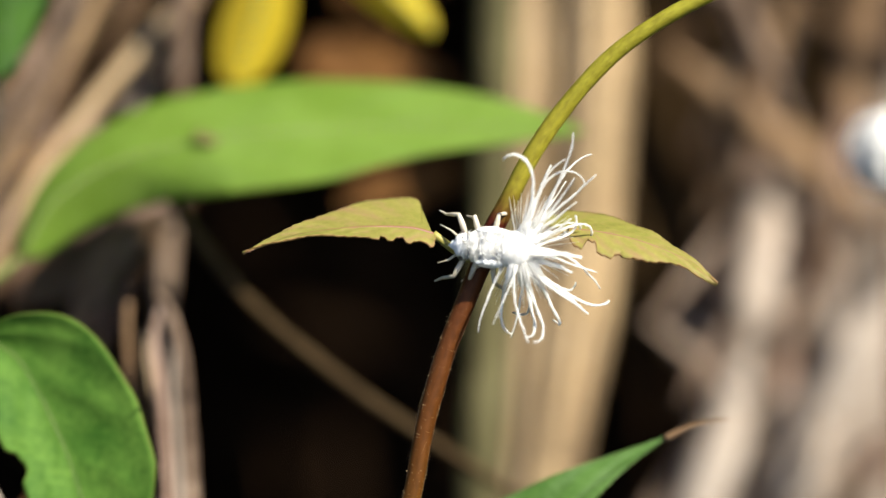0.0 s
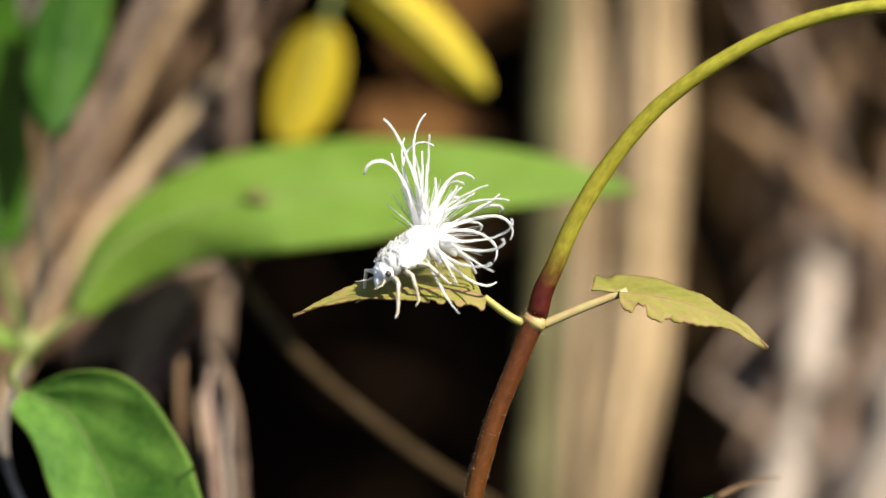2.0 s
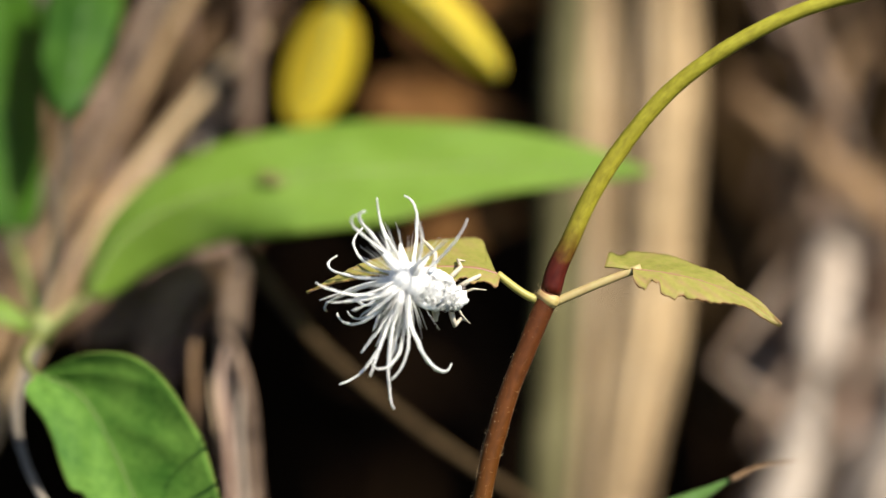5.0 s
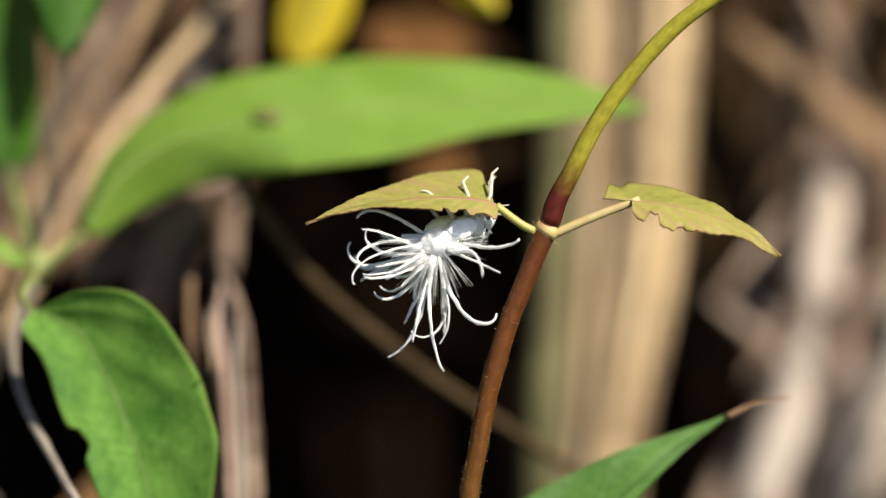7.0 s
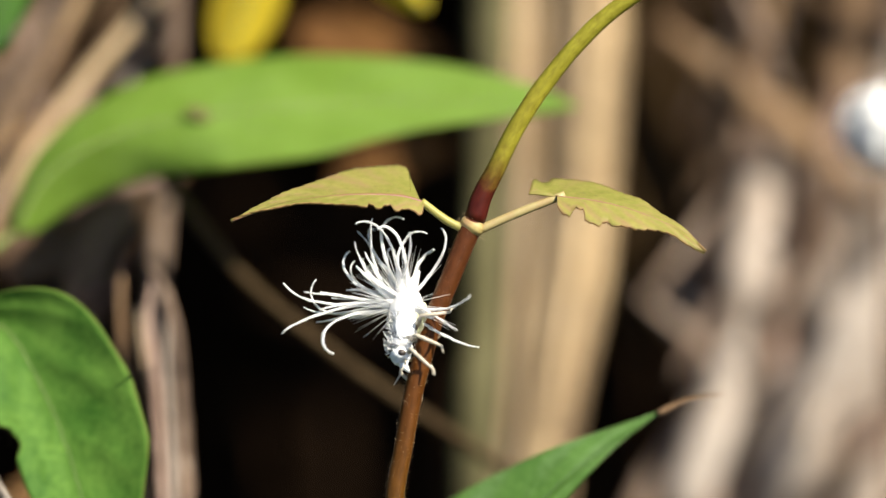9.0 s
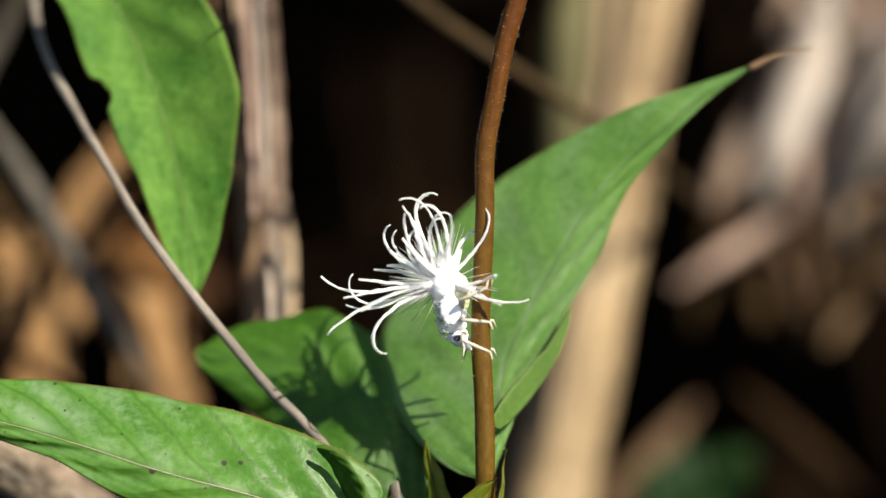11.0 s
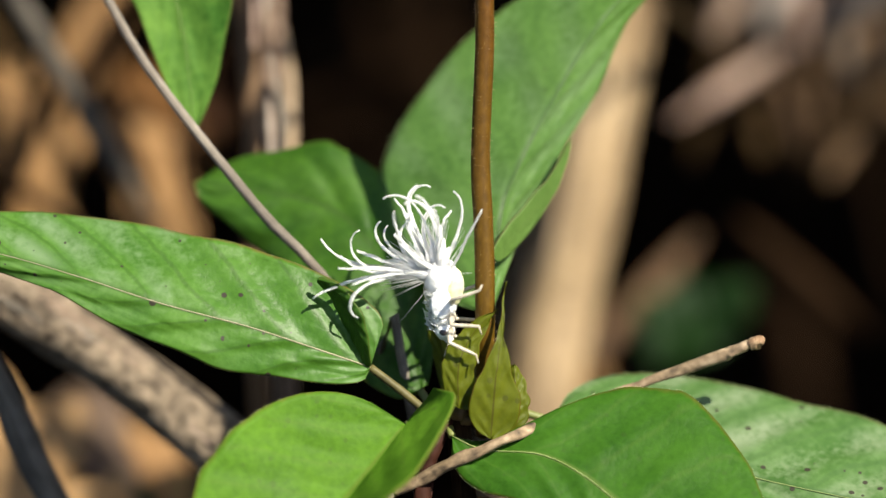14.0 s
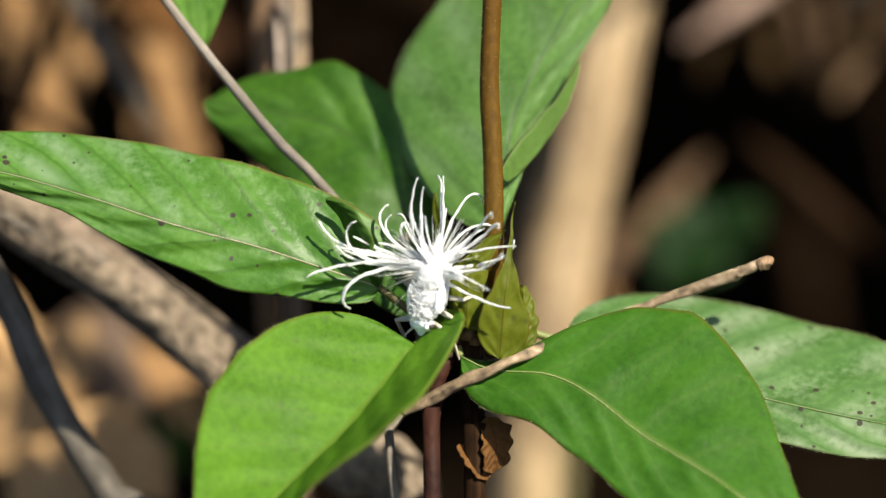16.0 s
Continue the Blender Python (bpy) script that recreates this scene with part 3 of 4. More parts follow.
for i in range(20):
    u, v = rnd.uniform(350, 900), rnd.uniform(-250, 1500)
    straw(u, v, rnd.uniform(5000, 6200), rnd.uniform(200, 500), rnd.uniform(0.2, 2.9), rnd.uniform(12, 36), SHADEUMBER, 400 + i, "straw in a brown darkened for a shaded hollow")
for i, (u, v, d, length, ang, wide, mat) in enumerate([(968, 1447, 2300, 340, 0.84, 24, BROWN), (1270, 1400, 2300, 330, -0.72, 15, SHADEUMBER), (1330, 960, 2600, 420, 2.5, 22, BROWN), (1120, 1010, 2300, 400, 1.3, 26, SHADEBROWN),
                                                       (-40, 1060, 1300, 620, -1.02, 20, SLATE), (1350, 940, 3000, 400, 0.6, 26, SHADEBROWN), (200, 330, 1300, 330, 0.35, 30, PINKISH),
                                                       (1250, 720, 2600, 500, 1.3, 28, LITTER), (1400, 760, 2600, 480, 1.3, 34, PALESTRAW), (1530, 700, 2600, 560, 1.35, 36, LITTER), (1210, -60, 2200, 330, 2.2, 26, SHADEBROWN)]):
    straw(u, v, d, length, ang, wide, mat, 500 + i, "weathered brown straw leaning among leaves")


for i, (u, v, d, length, ang, wide, mat) in enumerate([(1460, 700, 2150, 540, 1.17, 54, PALESTRAW), (1252, 760, 2200, 440, 1.25, 46, PALESTRAW), (1325, 420, 2250, 330, 1.45, 46, PALESTRAW), (1455, 390, 2300, 320, 1.5, 44, LITTER),
                                                       (1545, 560, 2250, 480, 1.35, 42, PALESTRAW), (1350, 810, 2280, 380, 1.2, 44, PALESTRAW), (1165, 850, 2300, 300, 1.1, 32, LITTER), (1575, 850, 2250, 320, 1.0, 46, PALESTRAW)]):
    straw(u, v, d, length, ang, wide, mat, 700 + i, "broad bleached straw lying on a bank")
for i in range(30):
    u, v = rnd.uniform(1200, 1720), rnd.uniform(280, 960)
    straw(u, v, rnd.uniform(2080, 2400), rnd.uniform(90, 260), rnd.gauss(1.3, 0.55), rnd.uniform(6, 15), rnd.choice([PALESTRAW, PALESTRAW, LITTER, BROWN, PINKISH, LITTER]), 800 + i, "thin weathered straw tangled on a bank")
for i in range(22):
    u, v = rnd.uniform(-220, 300), rnd.uniform(-260, 420)
    one = (u, v, rnd.uniform(1380, 1700), rnd.uniform(160, 420), rnd.gauss(1.0, 0.35), rnd.uniform(6, 13), rnd.choice([BROWN, SHADEUMBER, SHADEUMBER, PINKISH, GREY, OCHRESTRAW]), 900 + i, "thin weathered straw tangled among dry stalks")
    if i % 2:
        straw(*one)
# added straws in shade-dark browns break up the dead leaves' round outlines
for i, (u, v, d, length, ang, wide, mat) in enumerate([(-120, 1150, 1500, 420, 1.25, 17, SHADEUMBER), (60, 1120, 1500, 360, 1.9, 15, SHADEUMBER), (-90, 1270, 1400, 340, 2.5, 12, SHADEUMBER),
                                                       (0, 1010, 1600, 330, 1.0, 18, SHADEUMBER), (-150, 1000, 1550, 300, 2.1, 14, SHADEBROWN), (170, 1090, 1550, 320, 1.5, 16, SHADEUMBER)]):
    straw(u, v, d, length, ang, wide, mat, 1200 + i, "straw in a shade-dark brown added across dead leaves")
lean_rnd = random.Random(77)
for i in range(10):
    v = lean_rnd.uniform(-180, 320)
    u = 210 - 0.62 * v + lean_rnd.uniform(-150, 110)
    straw(u, v, lean_rnd.uniform(1380, 1560), lean_rnd.uniform(320, 640), lean_rnd.gauss(1.0, 0.1), lean_rnd.uniform(5, 11), lean_rnd.choice([STRAW, PALESTRAW, PINKISH, BROWN, LITTER]), 1100 + i, "thin pale straw leaning with dry stalks")
# two of these three browns hold the litter's shade in their colour
for i in range(14):
    u, v = rnd.uniform(1040, 1500), rnd.uniform(900, 1120)
    straw(u, v, rnd.uniform(2300, 3200), rnd.uniform(120, 330), rnd.uniform(0.3, 2.8), rnd.uniform(14, 34), rnd.choice([BROWN, SHADEBROWN, SHADEUMBER]), 600 + i, "weathered brown straw tangled in litter")


for i in range(16):
    u, v = rnd.uniform(1120, 1460), rnd.uniform(930, 1180)
    straw(u, v, rnd.uniform(2250, 2700), rnd.uniform(140, 320), rnd.gauss(1.5, 0.6), rnd.uniform(10, 26), rnd.choice([PINKISH, SHADEBROWN, BROWN]), 1000 + i, "dull brown straw tangled in litter")


def dead_leaf(points, half, seed, mat, label, lift=0.5):
    p, q = Vector(points[0]), Vector(points[-1])
    way = (q - p).normalized()
    side = Vector((way.y, -way.x, 0)) * half
    lone("dead_leaf", leaf(points, [(side.x, side.y, lift * half)], [(-side.x, -side.y, -lift * half)], mat, a=(0.55, 0.75), b=(0.9, 0.7), wave=half * 0.6, arch=0.3, seed=seed, nu=24, nv=6), label, "leaf", "dead leaves")


for i, (pts, half, mat) in enumerate([
        ([(-150, 1020, 1700), (-104, 1180, 1650), (-80, 1390, 1700)], 74, DEAD), ([(30, 1110, 1900), (95, 1230, 1850), (165, 1400, 1900)], 62, DEAD), ([(-90, 1150, 2200), (-6, 1000, 2200), (70, 840, 2200)], 54, DEAD),
        ([(-220, 1900, 1500), (-120, 1760, 1450), (-20, 1620, 1500)], 85, BUFF), ([(-150, 2020, 1300), (-40, 1900, 1300), (60, 1760, 1350)], 80, BUFF), ([(60, 1960, 1500), (110, 1850, 1500), (150, 1740, 1500)], 60, DARK),
        ([(-180, 1070, 2000), (-100, 1180, 2000), (-50, 1300, 2000)], 64, RUST), ([(50, 1040, 2150), (120, 1120, 2150), (200, 1200, 2150)], 50, RUST), ([(-80, 1640, 1750), (10, 1710, 1750), (110, 1810, 1750)], 75, FADED),
        ([(-330, 1560, 1300), (-230, 1600, 1300), (-110, 1690, 1320)], 62, BUFF), ([(-20, 1800, 1150), (40, 1880, 1150), (120, 1960, 1180)], 58, BUFF), ([(60, 1640, 1500), (120, 1740, 1480), (190, 1850, 1480)], 46, DEAD),
        ([(880, 1550, 2600), (800, 1700, 2500), (760, 1900, 2500)], 70, DEAD),
        ([(1000, 1560, 2200), (1080, 1480, 2200), (1180, 1400, 2200)], 75, SHADEGREEN), ([(780, -250, 2500), (690, -150, 2500), (600, -30, 2500)], 105, RUST), ([(520, 60, 2300), (620, 90, 2300), (790, 100, 2300)], 58, RUST), ([(600, 330, 2300), (700, 290, 2300), (800, 250, 2300)], 40, RUST),
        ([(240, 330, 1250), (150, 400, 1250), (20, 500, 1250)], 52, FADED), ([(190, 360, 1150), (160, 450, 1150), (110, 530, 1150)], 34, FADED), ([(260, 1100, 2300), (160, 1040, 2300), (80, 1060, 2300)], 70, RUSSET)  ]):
    dead_leaf(pts, half, i, mat, "green leaf coloured dark as in shade" if mat in (DARK, SHADEGREEN) else "curled brown dead leaf in litter")

# ---- vine ----
vine_at = place(701, 1700, 0)
vine = thing("climbing_vine", vine_at, None, "slender hairy red-brown vine with an arching olive tip", "vine")
VINE_LINE = [(700, 1690, 70), (701, 1600, 44), (702, 1487, 6), (699, 1337, 0), (692, 1187, 0), (698, 1000, 0), (699, 882, 0), (713, 800, 0), (731, 700, 0), (746, 640, 0), (770, 560, 0), (796, 495, 0), (822, 430, 0), (840, 390, 0),
             (850, 350, 0), (872, 300, 0), (893, 250, 0), (918, 200, 0), (951, 145, 0), (1008, 68, -5), (1073, 2, -10), (1163, -62, -20), (1263, -114, -30), (1363, -147, -40), (1463, -162, -50), (1620, -165, -60), (1950, -60, -70)]
VINE_RADII = [14, 17, 17.5, 17.5, 17.5, 17, 17, 17, 16.5, 16.5, 17, 17, 18, 19, 16, 16, 15, 14.5, 14, 13.5, 13, 12.5, 12, 11, 10, 9, 6]
vine_path = spline([place(*q) for q in VINE_LINE], 190)
KNOT = place(840, 392, 0)
knot_at = min(range(191), key=lambda i: (vine_path[i] - KNOT).length)


def stem_piece(first, last):
    """A length of the vine, coloured by its place on the whole."""
    verts, faces, uvs, mat, origin = tube_on(vine_path[first:last + 1], [steps(VINE_RADII, i / 190) * PX for i in range(first, last + 1)], STEM, 16, rough=0.05)
    return verts, faces, [((first + u * (last - first)) / 190, v) for u, v in uvs], mat, origin


part("stem", stem_piece(0, knot_at), vine)
vine_tip = part("stem", stem_piece(knot_at, 190), vine, "arching olive tip with a wine-red foot")


def bristles(points, count, long, seed, spread, mat):
    """Short fine hairs standing off a stem, in one mesh."""
    r = random.Random(seed)
    line = spline([place(*p) for p in points], 200)
    verts, faces = [], []
    for _ in range(count):
        k = r.randrange(1, 199)
        axis = (line[k + 1] - line[k - 1]).normalized()
        out = axis.orthogonal().normalized()
        out = Matrix.Rotation(r.uniform(0, 6.283), 3, axis) @ out
        root = line[k] + out * spread * PX * 0.9
        tip = root + (out + axis * r.uniform(-0.3, 0.5)).normalized() * long * PX * r.uniform(0.5, 1.2)
        v2, f2, _, _, _ = tube_on([root, (root + tip) / 2, tip], [0.26 * PX, 0.2 * PX, 0.08 * PX], mat, 3)
        faces += [tuple(i + len(verts) for i in f) for f in f2]
        verts += v2
    return verts, faces, None, mat, line[0].copy()


tagged(part("stem_hairs", bristles(VINE_LINE[:14], 1500, 6.0, 3, 17, FUZZ), vine, "fine pale hairs"), kind="stuff")
tagged(part("stem_hairs", bristles(VINE_LINE[14:23], 420, 5, 4, 13.5, FUZZ), vine_tip, "fine pale hairs"), kind="stuff")
part("knot_collar", tube([(830, 410, 0), (834, 404, 0), (839, 396, 0), (842, 390, 0)], [17, 22, 21.5, 16], COLLAR, 14, sides=16, rough=0.25), vine, "pale swollen collar at a knot")
tagged(part("collar_bristles", bristles([(828, 414, 0), (842, 388, 0)], 60, 11, 6, 22, FUZZ), vine, "short pale bristles"), kind="stuff")

blade(vine, [(746, 357, -4), (700, 347, -6), (610, 347, -8), (500, 362, -14), (409, 392, -20)], [(0, 30, -36), (6, 24, -40), (4, 6, -30), (0, 2, -20)], [(0, -52, 120), (-6, -52, 130), (-20, -34, 60), (-20, -20, 20)], YOUNG,
      "young olive leaf with reddish rim", [(826, 408, 0), (790, 390, 0), (746, 357, -4)], 4.0, PETIOLE, PURPLERIB, a=(0.16, 0.12), b=(0.7, 0.9), teeth=4, wave=5, lobe=(4, -22), thick=3, slim=1.0, proud=3,
      bites=[(0, 0.06, 0.02, 0.3), (0, 0.10, 0.03, 0.3), (0, 0.20, 0.04, 0.35), (0, 0.29, 0.02, 0.3)], nu=90, nv=10)
blade(vine, [(983, 347, 0), (1050, 355, -4), (1120, 372, -8), (1190, 402, -12), (1248, 447, -16)], [(-4, 38, -50)], [(0, -34, 110), (10, -30, 80)], YOUNG, "young olive leaf with a chewed base",
      [(846, 408, 0), (915, 378, 2), (1000, 345, 8)], 4.2, BLUSH, PURPLERIB, a=(0.32, 0.2), b=(1.15, 1.2), teeth=5, wave=10, lobe=(-4, 46), thick=3, slim=0.4, proud=-1,
      bites=[(0, 0.15, 0.05, 0.55), (0, 0.33, 0.03, 0.25), (1, 0.05, 0.025, 0.3)], nu=90, nv=10)

# ---- leafy plant round the foot of the vine ----
plant = thing("leafy_plant", place(650, 1720, 40), None, "low plant with broad glossy green leaves round a stem", "plant")
part("stem", tube([(655, 1640, 30), (662, 1760, 40), (668, 1850, 45), (672, 1960, 50)], [22, 20, 22, 20], SHADEUMBER, 24, down=True, sides=12, rough=0.3), plant)
part("stem", tube([(640, 1650, 20), (600, 1740, 30), (592, 1820, 40), (594, 1950, 40)], [14, 17, 18, 17], REDSTEM, 24, down=True, sides=12, rough=0.1), plant, "dark red stem")
part("stem", tube([(630, 1660, 40), (560, 1760, 90), (510, 1850, 110), (530, 1960, 120)], [8, 9, 9], GREY, 20, down=True, sides=8, rough=0.2), plant, "thin grey stem")
for k, (x, y, r) in enumerate([(658, 1650, 15), (640, 1638, 11), (672, 1662, 12)]):
    part("bud", tube([(x - r, y + r * 0.4, 12), (x, y, 8), (x + r, y - r * 0.3, 12)], [r * 0.4, r, r * 0.3], BUD, 8, sides=8, rough=0.5, seed=k), plant, "small brown bud")
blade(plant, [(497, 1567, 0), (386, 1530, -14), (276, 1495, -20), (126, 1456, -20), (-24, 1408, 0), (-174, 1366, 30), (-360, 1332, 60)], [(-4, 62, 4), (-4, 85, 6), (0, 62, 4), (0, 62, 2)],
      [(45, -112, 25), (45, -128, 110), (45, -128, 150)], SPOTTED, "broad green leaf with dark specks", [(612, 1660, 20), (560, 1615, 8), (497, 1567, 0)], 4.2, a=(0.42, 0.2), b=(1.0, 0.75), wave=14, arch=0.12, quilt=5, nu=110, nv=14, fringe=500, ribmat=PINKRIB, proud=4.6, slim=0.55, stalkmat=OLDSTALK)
blade(plant, [(588, 1610, 130), (560, 1480, 190), (500, 1350, 240), (400, 1275, 300), (185, 1240, 370)], [(-90, 60, -40), (-150, 100, -40), (-60, 130, -30), (0, 100, 0)], [(40, -10, 10), (80, -40, 20), (30, -122, 50), (-10, -62, 70)], DARK,
      "shaded dark green leaf", [(640, 1660, 40), (610, 1640, 90), (588, 1610, 130)], 4, a=0.4, b=0.5, wave=26, quilt=8, nu=80, nv=12)
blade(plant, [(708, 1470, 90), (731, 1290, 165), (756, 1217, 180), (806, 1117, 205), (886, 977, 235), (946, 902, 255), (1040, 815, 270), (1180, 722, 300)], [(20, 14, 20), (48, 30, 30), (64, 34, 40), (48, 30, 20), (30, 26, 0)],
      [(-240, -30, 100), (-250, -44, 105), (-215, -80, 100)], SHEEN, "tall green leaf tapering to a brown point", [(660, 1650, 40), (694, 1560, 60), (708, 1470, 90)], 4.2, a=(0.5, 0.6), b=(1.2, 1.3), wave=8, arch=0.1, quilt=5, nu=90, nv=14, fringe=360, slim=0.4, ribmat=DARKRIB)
part("leaf_tip", tube([(1165, 732, 294), (1215, 708, 302), (1280, 697, 310)], [7, 4, 1], BROWN, 12, sides=6), plant, "withered brown leaf tip")
blade(plant, [(562, 1671, -20), (482, 1776, -60), (432, 1836, -90), (342, 1926, -130), (200, 2080, -170)], [(92, 10, -90), (108, -6, -190), (84, 4, -160), (30, 10, -30)], [(-190, -130, 0), (-215, -120, -10), (-200, -90, -20)], LIME,
      "glossy green leaf folded along its midrib", [(640, 1660, 20), (600, 1655, 0), (562, 1671, -20)], 4, None, BUD, 300, a=(0.28, 0.42), b=(0.75, 0.8), wave=12, arch=0.1, quilt=4, nu=100, nv=14, lobe=(85, 0), proud=5.0, slim=0.8)
blade(plant, [(644, 1690, 0), (700, 1714, -10), (802, 1722, -30), (882, 1761, -50), (972, 1831, -80), (1112, 1916, -120), (1300, 2060, -170)], [(-16, 70, -40), (-40, 110, -60), (-60, 110, -60)], [(50, -190, 80), (66, -245, 85), (95, -185, 70)], GREEN,
      "broad glossy green leaf with a pale midrib", [(640, 1670, 30), (640, 1680, 10), (644, 1690, 0)], 4, a=(0.35, 1.9), b=(0.8, 1.65), wave=14, arch=0.15, quilt=5, nu=100, nv=14, fringe=300, slim=0.38)
blade(plant, [(820, 1660, 120), (1000, 1712, 90), (1162, 1756, 60), (1390, 1804, 40), (1600, 1835, 20), (1800, 1880, 10)], [(-20, 66, -50)], [(60, -165, 150), (40, -170, 150)], PALE, "pale green leaf with painted sheen and dark specks",
      [(655, 1655, 50), (730, 1640, 90), (820, 1660, 120)], 4, a=(0.5, 0.4), b=(0.9, 0.75), wave=14, arch=0.12, quilt=7, nu=100, nv=14, fringe=360, slim=0.38)
part("leaf_fold", leaf([(716, 1372, 96), (768, 1308, 146), (820, 1236, 176), (852, 1160, 200)], [(-11, -18, -12)], [(10, 16, 10)], UNDERSIDE, a=0.35, b=0.8, wave=4, nu=40, nv=5, thick=3), plant, "upturned paler leaf margin")
# the curl's shade is painted: a darker green than the leaf it edges
part("leaf_fold", leaf([(404, 1408, -26), (440, 1434, -30), (472, 1490, -30), (497, 1566, -8)], [(10, -6, -14), (15, -8, -20), (12, -4, -16)], [(-12, 6, 20), (-17, 9, 26), (-10, 5, 18)], DARK, a=0.4, b=0.45, wave=6, quilt=4, nu=40, nv=6, thick=3), plant, "curled leaf margin, its shade put into a darker green")
for pts, lf, rt, a, b in [([(713, 1695, -24), (720, 1600, -44), (728, 1530, -44), (738, 1412, -20)], [(48, 0, 14)], [(-44, -4, -12)], 0.75, 3.3),
                          ([(655, 1640, -20), (656, 1560, -36), (684, 1500, -36), (722, 1463, -34)], [(30, 14, 10)], [(-30, -10, 0)], 0.4, 1.0),
                          ([(640, 1630, 90), (620, 1510, 100), (596, 1398, 110)], [(24, 0, 20)], [(-18, 0, 14)], 0.5, 0.9),
                          ([(742, 1690, 24), (758, 1640, 20), (754, 1560, 30)], [(24, 0, 10)], [(-30, 0, 10)], 0.3, 0.5)]:
    blade(plant, pts, lf, rt, BRACT, "small olive bract with a red-brown rim", None, 1.6, None, BUD, a=a, b=b, wave=9, nu=40, nv=8, thick=3, quilt=4, slim=0.5, proud=-4)

for pts, half in [([(690, 1800, 30), (706, 1845, 20), (700, 1900, 30)], 26), ([(640, 1850, 30), (668, 1880, 24), (690, 1915, 30)], 18), ([(672, 1640, 6), (690, 1660, 0), (700, 1690, 6)], 14)]:
    part("withered_leaf", leaf(pts, [(half, -half * 0.3, 12)], [(-half, half * 0.3, -8)], RUST, a=0.5, b=0.6, wave=half * 0.7, arch=0.4, nu=20, nv=5), plant, "small withered brown leaf")

# ---- leafy shoot at the side ----
shoot = thing("leafy_shoot", place(-58, 480, 800), None, "shoot with large green leaves before dry stalks", "shoot")
part("stem", tube([(-58, 480, 800), (-100, 600, 640), (-84, 704, 470), (-30, 810, 330), (22, 900, 220), (102, 1036, 160), (226, 1197, 140), (326, 1316, 130), (401, 1390, 130), (506, 1540, 165), (570, 1640, 150)], [7, 8, 8, 8.5, 9, 9, 9.5, 10, 10, 11, 12, 14], GREY, 60, down=True, sides=12, rough=0.2), shoot, "thin straight grey woody stem")
part("stem", tube([(-112, 290, 1050), (-85, 380, 920), (-58, 480, 800)], [8, 10, 12], STALK, 16, sides=10), shoot)
part("bud", tube([(-62, 440, 800), (-56, 470, 790), (-58, 500, 800)], [8, 24, 8], STALK, 10, sides=10, rough=0.4), shoot, "yellow-green knot")
blade(shoot, [(20, 415, 900), (85, 312, 900), (190, 245, 890), (340, 205, 880), (550, 185, 880), (780, 176, 890), (1022, 188, 900)], [(80, 40, 60), (100, 70, 20), (30, 98, -90), (10, 98, -115), (0, 70, -84), (0, 40, -48)],
      [(-40, -30, 100), (-30, -80, 120), (0, -100, 120), (0, -92, 120)], BRIGHT, "long bright green leaf", [(-58, 475, 800), (-30, 455, 840), (20, 415, 900)], 4, a=0.5, b=(0.8, 0.8), wave=8)
blade(shoot, [(-60, 548, 400), (18, 590, 385), (88, 716, 345), (136, 850, 310), (168, 1000, 280), (184, 1152, 260)], [(-82, 46, -30), (-84, 46, -30), (-92, 30, -24), (-92, 20, -24)], [(122, -78, -90), (146, -44, -70), (92, -20, 20)], SOFTGREEN, "green leaf with an eaten edge hanging on a shoot",
      [(-58, 480, 700), (-84, 520, 560), (-66, 556, 400)], 4, a=(0.4, 0.36), b=(0.8, 0.75), wave=12, quilt=6, veins=5, nu=90, nv=12, slim=0.3, bites=[(0, 0.38, 0.05, 0.2)])
blade(shoot, [(-108, 300, 1050), (-122, 150, 1050), (-130, -20, 1060), (-120, -260, 1080)], [(-120, 10, -60)], [(72, 10, 140)], DARK, "broad green leaf standing upright", None, 5, a=0.45, b=0.6, wave=10)
blade(shoot, [(-58, 476, 800), (-120, 440, 780), (-260, 400, 760)], [(-10, -26, 20)], [(10, 26, -10)], BRIGHT, "narrow young green leaf", None, 4, a=0.6, b=0.6)
blade(shoot, [(-15, 95, 900), (0, -10, 920), (20, -110, 940), (50, -270, 960)], [(-65, 0, 20)], [(65, 0, 40)], DARK, "green leaf coloured dark as in shade", [(-58, 470, 800), (-30, 280, 850), (-15, 95, 900)], 3, DARKSTALK, a=0.6, b=0.5, wave=10)

part("blemish", leaf([(328, 192, 862), (350, 200, 860), (374, 212, 862)], [(-5, 11, 0)], [(5, -11, 0)], OCHRE, a=0.5, b=0.5, nu=12, nv=3, wave=3), shoot, "small brown blemish on a leaf")

# ---- yellow leaves on a dead sprig ----
sprig = thing("yellow_sprig", place(480, -230, 1400), None, "bare grey twig with yellowing leaves", "twig")
part("twig", tube([(520, -240, 1400), (420, -300, 1400), (330, -230, 1420), (308, 100, 1400), (285, 380, 1400), (276, 520, 1400), (300, 700, 1400), (318, 1000, 1400)], [12, 18, 19, 18, 14, 12], LITTER, 60, down=True, sides=12, rough=0.3), sprig)
blade(sprig, [(470, -108, 1400), (438, 0, 1400), (400, 110, 1400)], [(-60, -16, 50)], [(60, 16, 50)], YELLOW, "yellow leaf hanging down", [(505, -235, 1400), (470, -108, 1400)], 4, a=0.5, b=0.5)
blade(sprig, [(490, -225, 1400), (620, -112, 1400), (756, 16, 1400)], [(-32, 36, 30)], [(34, -38, 50)], YELLOW, "yellow leaf turning brown at its tip", None, 4, a=0.5, b=0.6)

